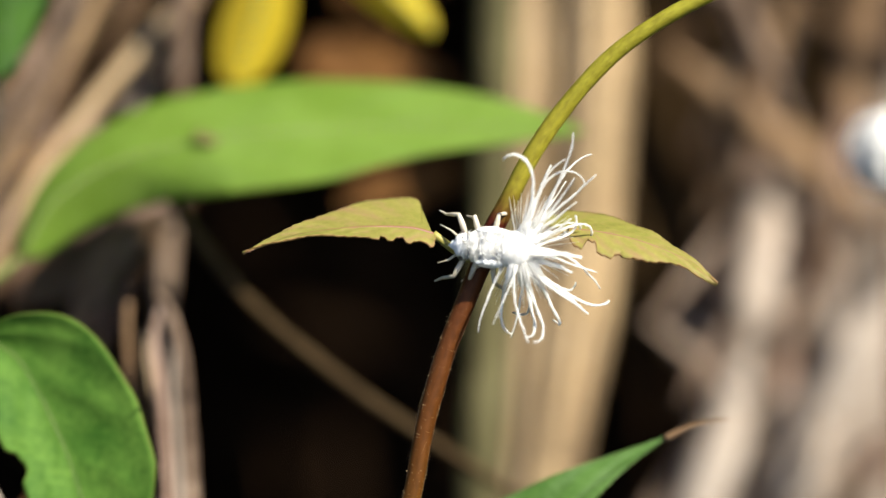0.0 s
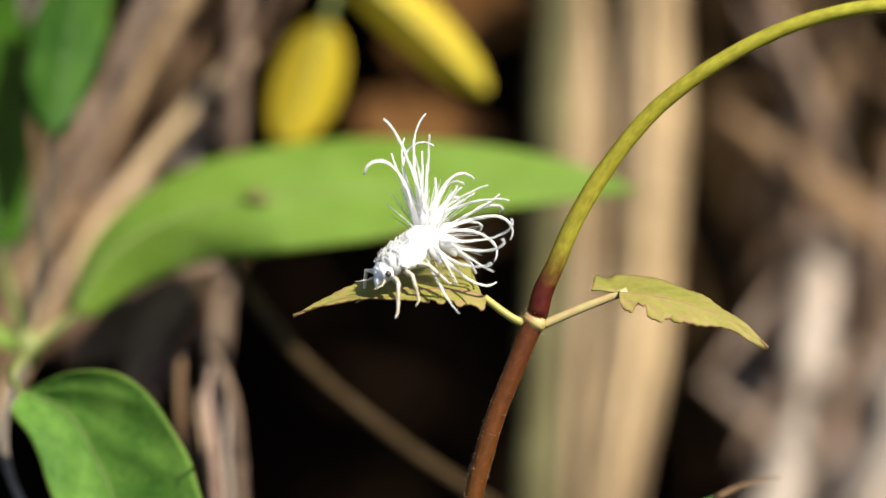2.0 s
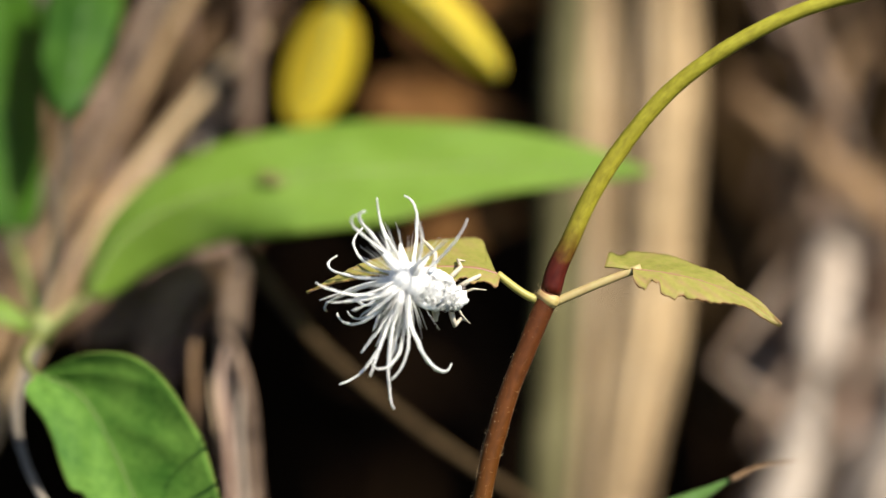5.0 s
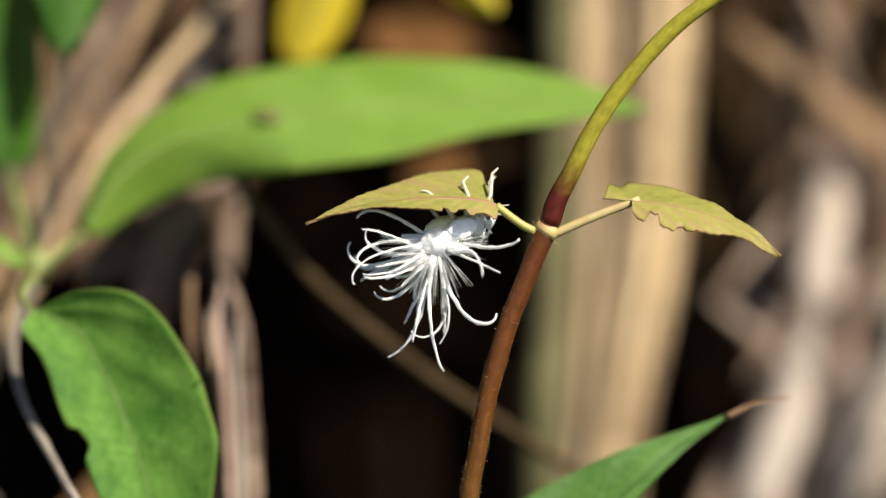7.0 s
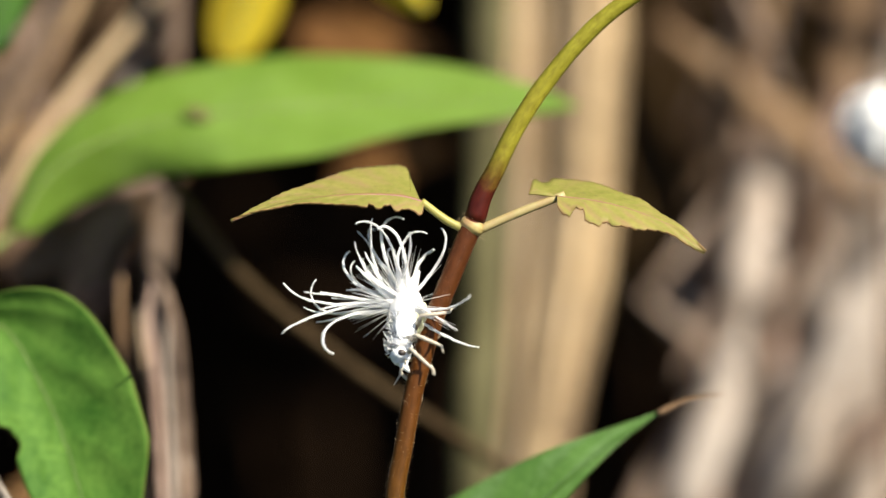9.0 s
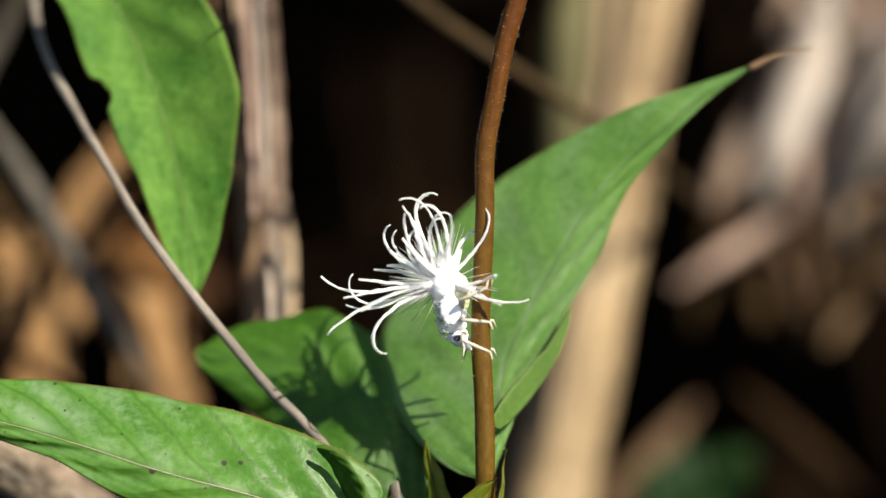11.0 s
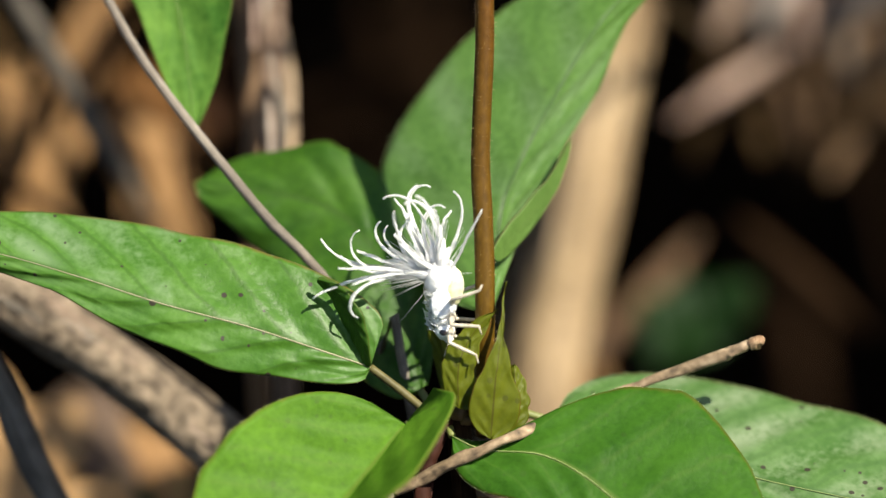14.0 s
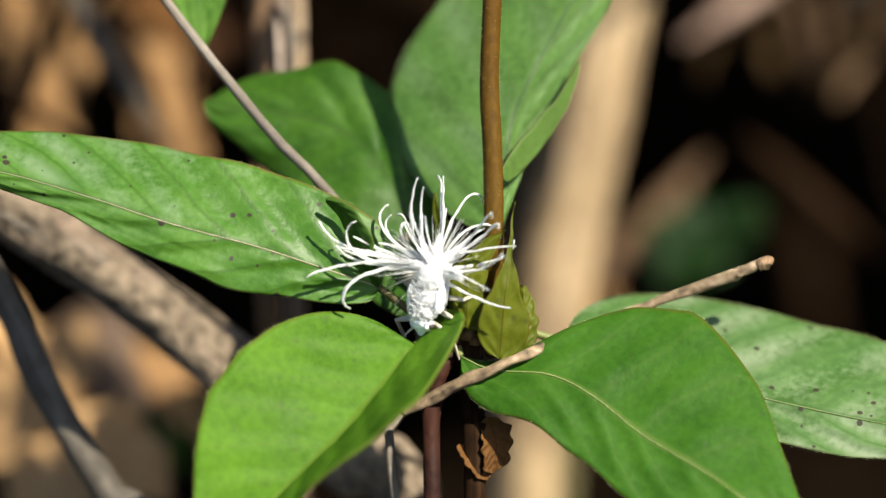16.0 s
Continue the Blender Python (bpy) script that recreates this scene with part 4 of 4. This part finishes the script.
# ---- branches and twigs low down ----
BRANCH = [(-420, 1260, 480), (-174, 1417, 480), (-59, 1497, 480), (76, 1590, 480), (181, 1672, 480), (300, 1770, 480), (442, 1890, 480), (560, 2020, 480)]
branch = thing("fallen_branch", place(*BRANCH[-1]), None, "thick weathered grey fallen branch with ridged bark", "branch")
part("shaft", tube(BRANCH, [54, 54, 54, 53, 50], BARK, 150, down=True, sides=28, rough=0.22), branch)
bark_rnd = random.Random(14)
branch_line = spline([Vector(q) for q in BRANCH], 120)
for k in range(34):
    first = bark_rnd.randrange(6, 84)
    off = bark_rnd.uniform(-40, 36)
    ridge = []
    for q in range(first, first + bark_rnd.randrange(10, 26), 3):
        way = (branch_line[q + 1] - branch_line[q - 1]).normalized()
        off += bark_rnd.uniform(-3, 3)
        ridge.append((branch_line[q].x - way.y * off, branch_line[q].y + way.x * off, 480 - 1.05 * math.sqrt(max(60, 49 ** 2 - off ** 2))))
    part("bark_ridge", tube(ridge, [1.5, 5, 4, 5, 1.5], bark_rnd.choice([BARK, GREY, LITTER]), 24, sides=6, rough=0.7, seed=k), branch)
lone("grey_twig", tube([(-280, 1380, 380), (-205, 1540, 380), (-158, 1620, 380), (-108, 1736, 380), (-48, 1846, 380), (12, 1940, 380), (130, 2160, 380)], [24, 27, 34, 26, 27, 28], SLATE, 40, down=True, sides=12, rough=0.25), "dark grey knotted twig leaning downward", "twig")
twig = thing("dry_twig", place(900, 1631, 98), None, "broken straw-coloured twig resting across leaves", "twig")
part("shaft", tube([(540, 1792, 10), (626, 1747, -14), (700, 1714, -26), (756, 1688, -18), (830, 1658, 50), (900, 1631, 98), (986, 1592, 102), (1080, 1556, 90), (1150, 1531, 75), (1178, 1519, 70), (1190, 1518, 70)], [10, 11, 10, 9.5, 9.5, 9.5, 10.5, 9.5, 10, 11.5, 8], DRYBARK, 120, sides=16, rough=0.55), twig)
part("broken_end", tube([(1172, 1522, 71), (1184, 1517, 70), (1193, 1516, 68), (1199, 1518, 68)], [10, 12.5, 11, 5], SNAPPED, 16, sides=14, rough=0.9, seed=4), twig, "darker splintered end")

# ---- white fluffy blob, its kind unknown ----
tuft_rnd = random.Random(9)
tv, tf = [], []
centre = place(1560, 228, 1500)
for k in range(60):
    way = Vector((tuft_rnd.gauss(0, 1), tuft_rnd.gauss(0, 1), tuft_rnd.gauss(0, 1))).normalized()
    v2, f2, _, _, _ = tube_on([centre, centre + way * 0.0026, centre + way * 0.0042], [0.001, 0.001, 0.0007], WAX, 5)
    tf += [tuple(i + len(tv) for i in f) for f in f2]
    tv += v2
fluff = thing("seed_head", centre, None, "white fluffy blob of unknown kind on a thin stalk", "seed head")
tagged(part("fluff", (tv, tf, None, WAX, centre), fluff, "white fluff"), kind="stuff")
part("stalk", tube([(1560, 228, 1500), (1566, 600, 1520), (1570, 1200, 1540)], [6, 7], BROWN, 20, down=True, sides=8), fluff)


# ---- the insect ----
def blob(rx, ry, rz, at, mat, ridges=0, rough=0.05, seed=0, nu=28, nv=20):
    """A rounded body part in the insect's own axes: x to the head, z to the back."""
    off = Vector((seed * 7.3, seed * 3.1, 0))
    verts, faces, uvs = [], [], []
    for i in range(nu + 1):
        a = math.pi * i / nu
        for j in range(nv):
            b = 2 * math.pi * j / nv
            n = Vector((math.cos(a), math.sin(a) * math.cos(b), math.sin(a) * math.sin(b)))
            r = 1 + rough * noise.noise(n * 4 + off) + rough * 0.5 * noise.noise(n * 11 + off) + (0.04 * abs(math.sin(ridges * a)) if ridges else 0)
            verts.append(Vector((at[0] + n.x * rx * r, at[1] + n.y * ry * r, at[2] + n.z * rz * r)) * PX)
            uvs.append((i / nu, j / nv))
    for i in range(nu):
        for j in range(nv):
            k = (j + 1) % nv
            faces.append((i * nv + j, i * nv + k, (i + 1) * nv + k, (i + 1) * nv + j))
    return verts, faces, uvs, mat, Vector(at) * PX


nymph = thing("planthopper_nymph", (0, 0, 0), None, "small insect covered in curling white wax filaments", "insect")
HUB = Vector((-42, 0, 42))
part("abdomen", blob(38, 32, 29, (-36, 0, 39), WAX, 7, 0.09, 1, 36, 26), nymph, "white waxy abdomen")
part("belly", blob(34, 25, 19, (-22, 0, 16), BELLY, 7, 0.05, 2), nymph, "yellow-green bare belly")
part("thorax", blob(26, 29, 24, (10, 0, 32), WAX, 3, 0.08, 3, 32, 24), nymph, "white waxy thorax")
part("collar_plate", blob(13, 27, 22, (36, 0, 31), WAX, 0, 0.14, 8), nymph, "white waxy plate behind the head")
part("head", blob(17, 23, 18, (55, 0, 26), WAXGREY, 0, 0.14, 4), nymph, "grey-dusted head")
part("snout", tube_on([Vector(q) * PX for q in ((58, 0, 22), (72, 0, 16), (80, 0, 4))], [13 * PX, 8 * PX, 2 * PX], WAXGREY, 10, rough=0.3), nymph)
for x, r in ((25, 27), (46, 25)):
    arc = [Vector((x + 1.5 * math.sin(5 * a), math.cos(a) * (r + 1), 30 + math.sin(a) * (r - 3))) * PX for a in (math.pi * (0.05 + 0.9 * i / 16) for i in range(17))]
    part("body_crease", tube_on(arc, [1.0 * PX, 2.2 * PX, 1.6 * PX, 2.2 * PX, 1.0 * PX], CREASE, 6, rough=0.8, seed=x), nymph, "grey seam between body plates")
for y in (-20, 20):
    part("eye", blob(6, 6, 7, (57, y * 1.02, 27), EYEMAT, 0, 0.0, 5, 12, 10), nymph, "dark round eye")
    part("wing_pad", blob(27, 8, 18, (6, y * 1.42, 34), WAXGREY, 3, 0.16, 6), nymph, "dusted wing pad")
    part("antenna", tube_on([Vector(q) * PX for q in ((66, y * 0.8, 18), (78, y * 1.3, 16), (98, y * 1.7, 22))], [2.6 * PX, 1.7 * PX, 0.7 * PX], LIMB, 6), nymph)

flake_rnd = random.Random(33)
kv, kf = [], []
for _ in range(170):
    x = flake_rnd.uniform(-74, 58)
    a = flake_rnd.gauss(math.pi / 2, 1.0)
    n = Vector((flake_rnd.gauss(-0.25, 0.5), math.cos(a), math.sin(a))).normalized()
    r = 30 * math.sqrt(max(0.15, 1 - ((x + 8) / 78) ** 2))
    root = Vector((x, math.cos(a) * r, 35 + math.sin(a) * r * 0.9))
    v2, f2, _, _, _ = tube_on([q * PX for q in (root - n * 4, root + n * flake_rnd.uniform(1, 4), root + n * flake_rnd.uniform(4, 9) + Vector((-4, 0, 0)))], [flake_rnd.uniform(0.8, 2.2) * PX, 1.2 * PX, 0.4 * PX], WAX, 5, rough=0.6, seed=len(kv))
    kf += [tuple(i + len(kv) for i in f) for f in f2]
    kv += v2
tagged(part("wax_fluff", (kv, kf, None, WAX, Vector((0, 0, 0))), nymph, "ragged flakes of white wax"), kind="stuff")

limbs = []
for sx, reach, fore in ((50, 60, 40), (26, 64, 10), (2, 70, -32)):
    for y in (-1, 1):
        knee = Vector((sx + fore * 0.5, y * (22 + reach * 0.5), 24))
        foot = Vector((sx + fore, y * (18 + reach * 0.7), -24))
        line = [Vector((sx, y * 16, 14)), knee * 0.6 + Vector((sx, y * 18, 16)) * 0.4, knee, knee * 0.5 + foot * 0.5, foot, foot + Vector((13 if fore >= 0 else -12, y * 6, -3))]
        limbs.append((part("leg", tube_on([q * PX for q in line], [4.6 * PX, 5 * PX, 3.6 * PX, 3.4 * PX, 2.6 * PX, 1.3 * PX], LIMB, 8, rough=0.25, seed=sx), nymph, "pale jointed leg"), y, sx))


def filament(root, way, length, curl, hook, thick, seed, flat):
    """A wax thread that bends in the plane of the fan, wavers, and hooks at its end."""
    r = random.Random(seed)
    axis = Vector((r.gauss(0, 0.3), 1, r.gauss(0, 0.3))).normalized()
    p, line = root.copy(), [root.copy()]
    n = 22
    for i in range(n):
        f = i / n
        way = (Matrix.Rotation((curl + 4 * hook * f ** 3) / n, 3, axis) @ way).normalized()
        way = (way + Vector((r.gauss(0, 1), r.gauss(0, 1), r.gauss(0, 1))) * 0.055).normalized()
        p = p + way * (length / n)
        line.append(p.copy())
    return tube_on([q * PX for q in line], [thick * PX * 1.25, thick * PX, thick * PX * 0.85, thick * PX * 0.75, thick * PX * 0.5], WAX, 6, rough=0.75, seed=seed, flat=flat)


# the wax fan, tuft by tuft round the hub: its angle from the head at rest, how far it leans to the flank, how many threads, how long, which way they bend, broad ribbons
TUFTS = [(56, 0.65, 3, 152, 1, 0), (146, -0.15, 2, 140, 1, 0), (-178, 0.25, 3, 196, -1, 0), (-158, -0.35, 4, 192, -1, 1),
         (-134, 0.30, 3, 140, -1, 3), (-118, -0.15, 4, 165, -1, 2), (-100, 0.25, 4, 205, -1, 1), (-84, 0.05, 3, 190, 1, 1)]
tufts = []
frnd = random.Random(21)


def fanned(angle, lean):
    return Vector((math.cos(radians(angle)), lean, -math.sin(radians(angle)))).normalized()


for k, (angle, lean, count, long, bend, broad) in enumerate(TUFTS):
    fan = fanned(angle, lean)
    core = [HUB * PX + fan * q * PX for q in (0, 34, 66)]
    tuft = part("wax_tuft", tube_on(core, [15 * PX, 10 * PX, 2.5 * PX], WAX, 12, rough=0.6, seed=k), nymph, "dense tuft of white wax")
    tufts.append((tuft, fan, lean, k))
    for j in range(count + broad):
        ribbon = j >= count
        way = (fan + Vector((frnd.gauss(0, 1), frnd.gauss(0, 1), frnd.gauss(0, 1))) * (0.12 if ribbon else 0.22 if k < 4 else 0.15)).normalized()
        start = HUB + fan * 12 + Vector((frnd.uniform(-8, 8), frnd.uniform(-12, 12), frnd.uniform(-8, 8)))
        sign = bend if frnd.random() < (0.8 if k < 5 else 0.6) else -bend
        if ribbon:
            part("filament", filament(start, way, long * frnd.uniform(0.55, 0.8), 0.25 * sign, 0.1, frnd.uniform(5.0, 6.5), frnd.randrange(9999), 0.4), tuft, "broad blunt wax ribbon")
        else:
            part("filament", filament(start, way, long * frnd.uniform(0.7, 1.12), sign * frnd.uniform(0.0, 0.7 if k < 4 else 0.3), sign * frnd.choice([0.1, 0.4, 0.9, 1.5] if k == 6 else [0.3, 0.8, 1.4, 2.0, 2.6]), frnd.uniform(3.0, 5.0), frnd.randrange(9999), 0.6), tuft)
    hv, hf = [], []
    for j in range(32 if k in (6, 7) else 10):
        way = (fan + Vector((frnd.gauss(0, 1), frnd.gauss(0, 1), frnd.gauss(0, 1))) * 0.27).normalized()
        v2, f2, _, _, _ = tube_on([q * PX for q in (HUB + way * 8, HUB + way * 50, HUB + way * frnd.uniform(70, 112))], [1.0 * PX, 0.8 * PX, 0.3 * PX], WAX, 3)
        hf += [tuple(i + len(hv) for i in f) for f in f2]
        hv += v2
    tagged(part("fine_hairs", (hv, hf, None, WAX, HUB * PX), tuft, "fine white wax hairs"), kind="stuff")

# seconds; where it is (u, v, d); where its head points and where its back faces (right, down, away)
CRAWL = [
    (0.0, (863, 395, -56), (-1, -0.08, 0), (0.1, -0.05, -0.95)),
    (0.5, (850, 383, -56), (-1, -0.05, 0), (0.1, -0.12, -0.95)),
    (1.0, (826, 312, -48), (-1, 0.02, -0.1), (0.05, -0.45, -0.85)),
    (1.2, (782, 300, -35), (-1, 0.2, -0.2), (0, -0.9, -0.5)),
    (1.5, (700, 289, -30), (-0.8, 0.5, -0.4), (-0.3, -0.9, -0.4)),
    (2.0, (616, 304, -30), (-0.8, 0.5, -0.38), (-0.3, -0.9, -0.4)),
    (2.5, (582, 313, -30), (-0.78, 0.58, -0.35), (-0.3, -0.9, -0.45)),
    (3.0, (562, 320, -35), (-0.76, 0.6, -0.4), (-0.25, -0.85, -0.5)),
    (3.2, (578, 322, -40), (-0.74, 0.62, -0.4), (-0.2, -0.8, -0.6)),
    (4.0, (590, 350, -60), (-0.2, 1, -0.2), (0, -0.3, -1)),
    (4.7, (620, 385, -60), (0.6, 0.7, 0.1), (0.1, 0.1, -1)),
    (5.3, (664, 404, -50), (0.9, 0.1, 0.2), (0.1, 0.55, -0.8)),
    (5.5, (694, 429, -44), (0.95, 0.1, 0.2), (0.1, 0.75, -0.65)),
    (6.0, (706, 417, 24), (0.9, -0.3, 0.25), (-0.25, 0.92, -0.35)),
    (6.5, (694, 407, 34), (0.85, -0.4, 0.2), (-0.35, 0.9, -0.25)),
    (7.0, (686, 405, 34), (0.9, -0.3, 0.15), (-0.3, 0.9, -0.25)),
    (7.5, (730, 420, 26), (0.95, 0.1, 0.2), (-0.2, 0.9, -0.4)),
    (8.0, (752, 430, 16), (0.65, 0.55, 0.45), (-0.5, 0.6, -0.6)),
    (8.5, (736, 490, 12), (-0.05, 0.97, -0.15), (-0.95, 0.05, -0.2)),
    (9.0, (718, 580, -10), (-0.22, 0.85, -0.4), (-0.93, -0.2, -0.1)),
    (9.5, (660, 748, -8), (0.3, 0.93, -0.15), (-0.95, 0.2, 0.0)),
    (9.7, (645, 800, -6), (0.2, 0.97, -0.12), (-0.98, 0.1, 0.05)),
    (10.0, (640, 938, -6), (-0.05, 1, -0.2), (-0.98, -0.05, 0.05)),
    (10.2, (640, 1006, -6), (0.05, 1, -0.15), (-0.98, -0.05, 0.05)),
    (11.2, (644, 1190, -6), (0.1, 1, -0.05), (-0.98, -0.05, 0.05)),
    (12.3, (645, 1370, -4), (0.12, 1, 0), (-0.98, -0.05, 0.05)),
    (12.5, (646, 1380, -6), (0.14, 1, 0), (-0.98, -0.05, 0.05)),
    (13.0, (636, 1410, -10), (0.08, 1, 0), (-0.98, -0.05, 0.05)),
    (13.5, (636, 1424, -12), (0.08, 1, 0), (-0.98, -0.05, 0.05)),
    (14.0, (629, 1444, -14), (-0.06, 1, 0), (-0.98, -0.05, 0.05)),
    (14.5, (622, 1474, -16), (0.15, 1, 0), (-0.9, 0.0, -0.2)),
    (15.0, (588, 1548, -24), (0.1, 0.85, -0.45), (-0.4, -0.35, -0.8)),
    (15.5, (592, 1560, -30), (-0.15, 1, -0.15), (-0.3, -0.55, -0.65)),
    (16.0, (588, 1575, -32), (-0.28, 0.95, -0.15), (-0.2, -0.6, -0.6)),
]
# how the vine sways: seconds, right and down
SWAY = [(0, 9, 13), (0.5, 9, 13), (1, 8, 12), (1.5, 4, 17), (2, 5, 22), (3, 7, 22), (4.2, 6, 16), (5.3, 5, 9), (6, 5, 2), (7, 9, 3), (8, 5, 5), (8.5, -1, 4), (9, 0, 0), (9.5, 4, 0), (10.2, 1, 0), (12.3, 0, 0), (16, 0, 0)]
# how its tip leans on the knot: seconds, degrees to the right
LEAN = [(0, 3.2), (0.5, 3.2), (1.0, 2.8), (1.3, 1.5), (1.5, 0), (3.2, 0), (5.3, 1.5), (5.5, 1.9), (6.0, 2.8), (7.0, 2.9), (8.5, 2.9), (9.0, 2.8), (16, 2.8)]

# the wax fan: seconds, and the way each tuft points, in degrees from the right over the top
FAN = [(0, -110, -88, -72, -46, -12, 26, 52, 76), (0.5, -110, -88, -70, -42, -4, 28, 52, 74), (1.0, -88, -74, -52, 2, 34, 58, 78, 94), (1.5, -62, -32, -5, 24, 52, 75, 92, 108), (2.5, -58, -26, -2, 26, 56, 78, 96, 116),
       (3.2, -50, -20, 6, 34, 60, 84, 100, 122), (4.2, 0, 48, 75, 118, 145, 165, 185, 205), (5.3, 60, 112, 148, 205, 228, 250, 268, 286), (5.5, 45, 112, 150, 202, 228, 250, 272, 292),
       (6.0, -10, 158, 186, 206, 228, 252, 278, 325), (6.5, -5, 166, 186, 206, 226, 250, 275, 300), (7.0, -5, 166, 184, 204, 222, 240, 256, 285), (7.5, -62, 150, 168, 182, 198, 215, 232, 250), (8.0, -92, 100, 120, 145, 168, 190, 206, 230),
       (8.5, -50, 65, 98, 116, 140, 165, 180, 193), (9.0, -25, 65, 100, 120, 145, 160, 178, 195), (10.0, -25, 72, 104, 122, 143, 162, 182, 200), (12.3, 10, 60, 85, 108, 135, 160, 192, 205),
       (12.5, 22, 62, 88, 108, 138, 160, 186, 200), (13.0, 72, 88, 102, 118, 145, 162, 178, 187), (13.5, 72, 86, 104, 122, 146, 164, 178, 187), (14.0, 72, 86, 100, 118, 145, 164, 172, 180), (14.5, 60, 74, 96, 114, 136, 155, 168, 178),
       (15.0, 2, 58, 98, 132, 152, 170, 195, 215), (15.5, -25, 28, 60, 94, 120, 150, 172, 186), (16.0, -15, 26, 40, 80, 114, 150, 166, 180)]


def stance(at, head, back):
    x = turned(*head).normalized()
    z = turned(*back)
    z = (z - x * z.dot(x)).normalized()
    return Matrix.Translation(place(*at)) @ Matrix((x, z.cross(x), z)).transposed().to_4x4() @ Matrix.Translation((0, 0, -30 * PX))


def motions():
    walk(nymph, [(t, stance(at, head, back)) for t, at, head, back in CRAWL])
    walk(vine, [(t, Matrix.Translation(vine_at + turned(a, b, 0) * PX)) for t, a, b in SWAY])
    home = vine_tip.location.copy()
    walk(vine_tip, [(t, Matrix.Translation(home) @ Matrix.Rotation(radians(a), 4, turned(0, 0, 1))) for t, a in LEAN])
    for tuft, fan, lean, k in tufts:
        home = tuft.location.copy()
        rows = []
        for t, at, head, back in CRAWL:
            a = radians(float(np.interp(t, [q[0] for q in FAN], [q[k + 1] for q in FAN])) + 2.5 * math.sin(7 * t + k * 1.7))
            under = float(np.interp(t, [7.2, 7.7, 8.6, 9.0], [0, 1.3, 1.3, 0])) if k in (1, 2, 3) else 0.0
            way = stance(at, head, back).to_3x3().inverted() @ turned(math.cos(a), -math.sin(a), under - lean * float(np.interp(t, [0, 1.0, 1.5], [0.2, 0.3, 1.0])))
            rows.append((t, Matrix.Translation(home) @ fan.rotation_difference(way).to_matrix().to_4x4()))
        walk(tuft, rows)
    for leg, y, sx in limbs:
        home = leg.location.copy()
        rows = []
        for i in range(81):
            t = i * 0.2
            pace = 0.35 if 5.8 < t < 7.1 else 1.0
            tuck = float(np.interp(t, [0, 5.4, 6.0, 7.4, 8.0, 16], [0.2, 0.3, 1.0, 0.9, 0.4, 0.4]))
            rows.append((t, Matrix.LocRotScale(home, Euler((radians(-42 * y * tuck), radians(6 * pace * math.sin(9 * t + sx)), radians(14 * pace * math.sin(9 * t + sx + (y > 0) * 3.1)))), None)))
        walk(leg, rows)


motions()
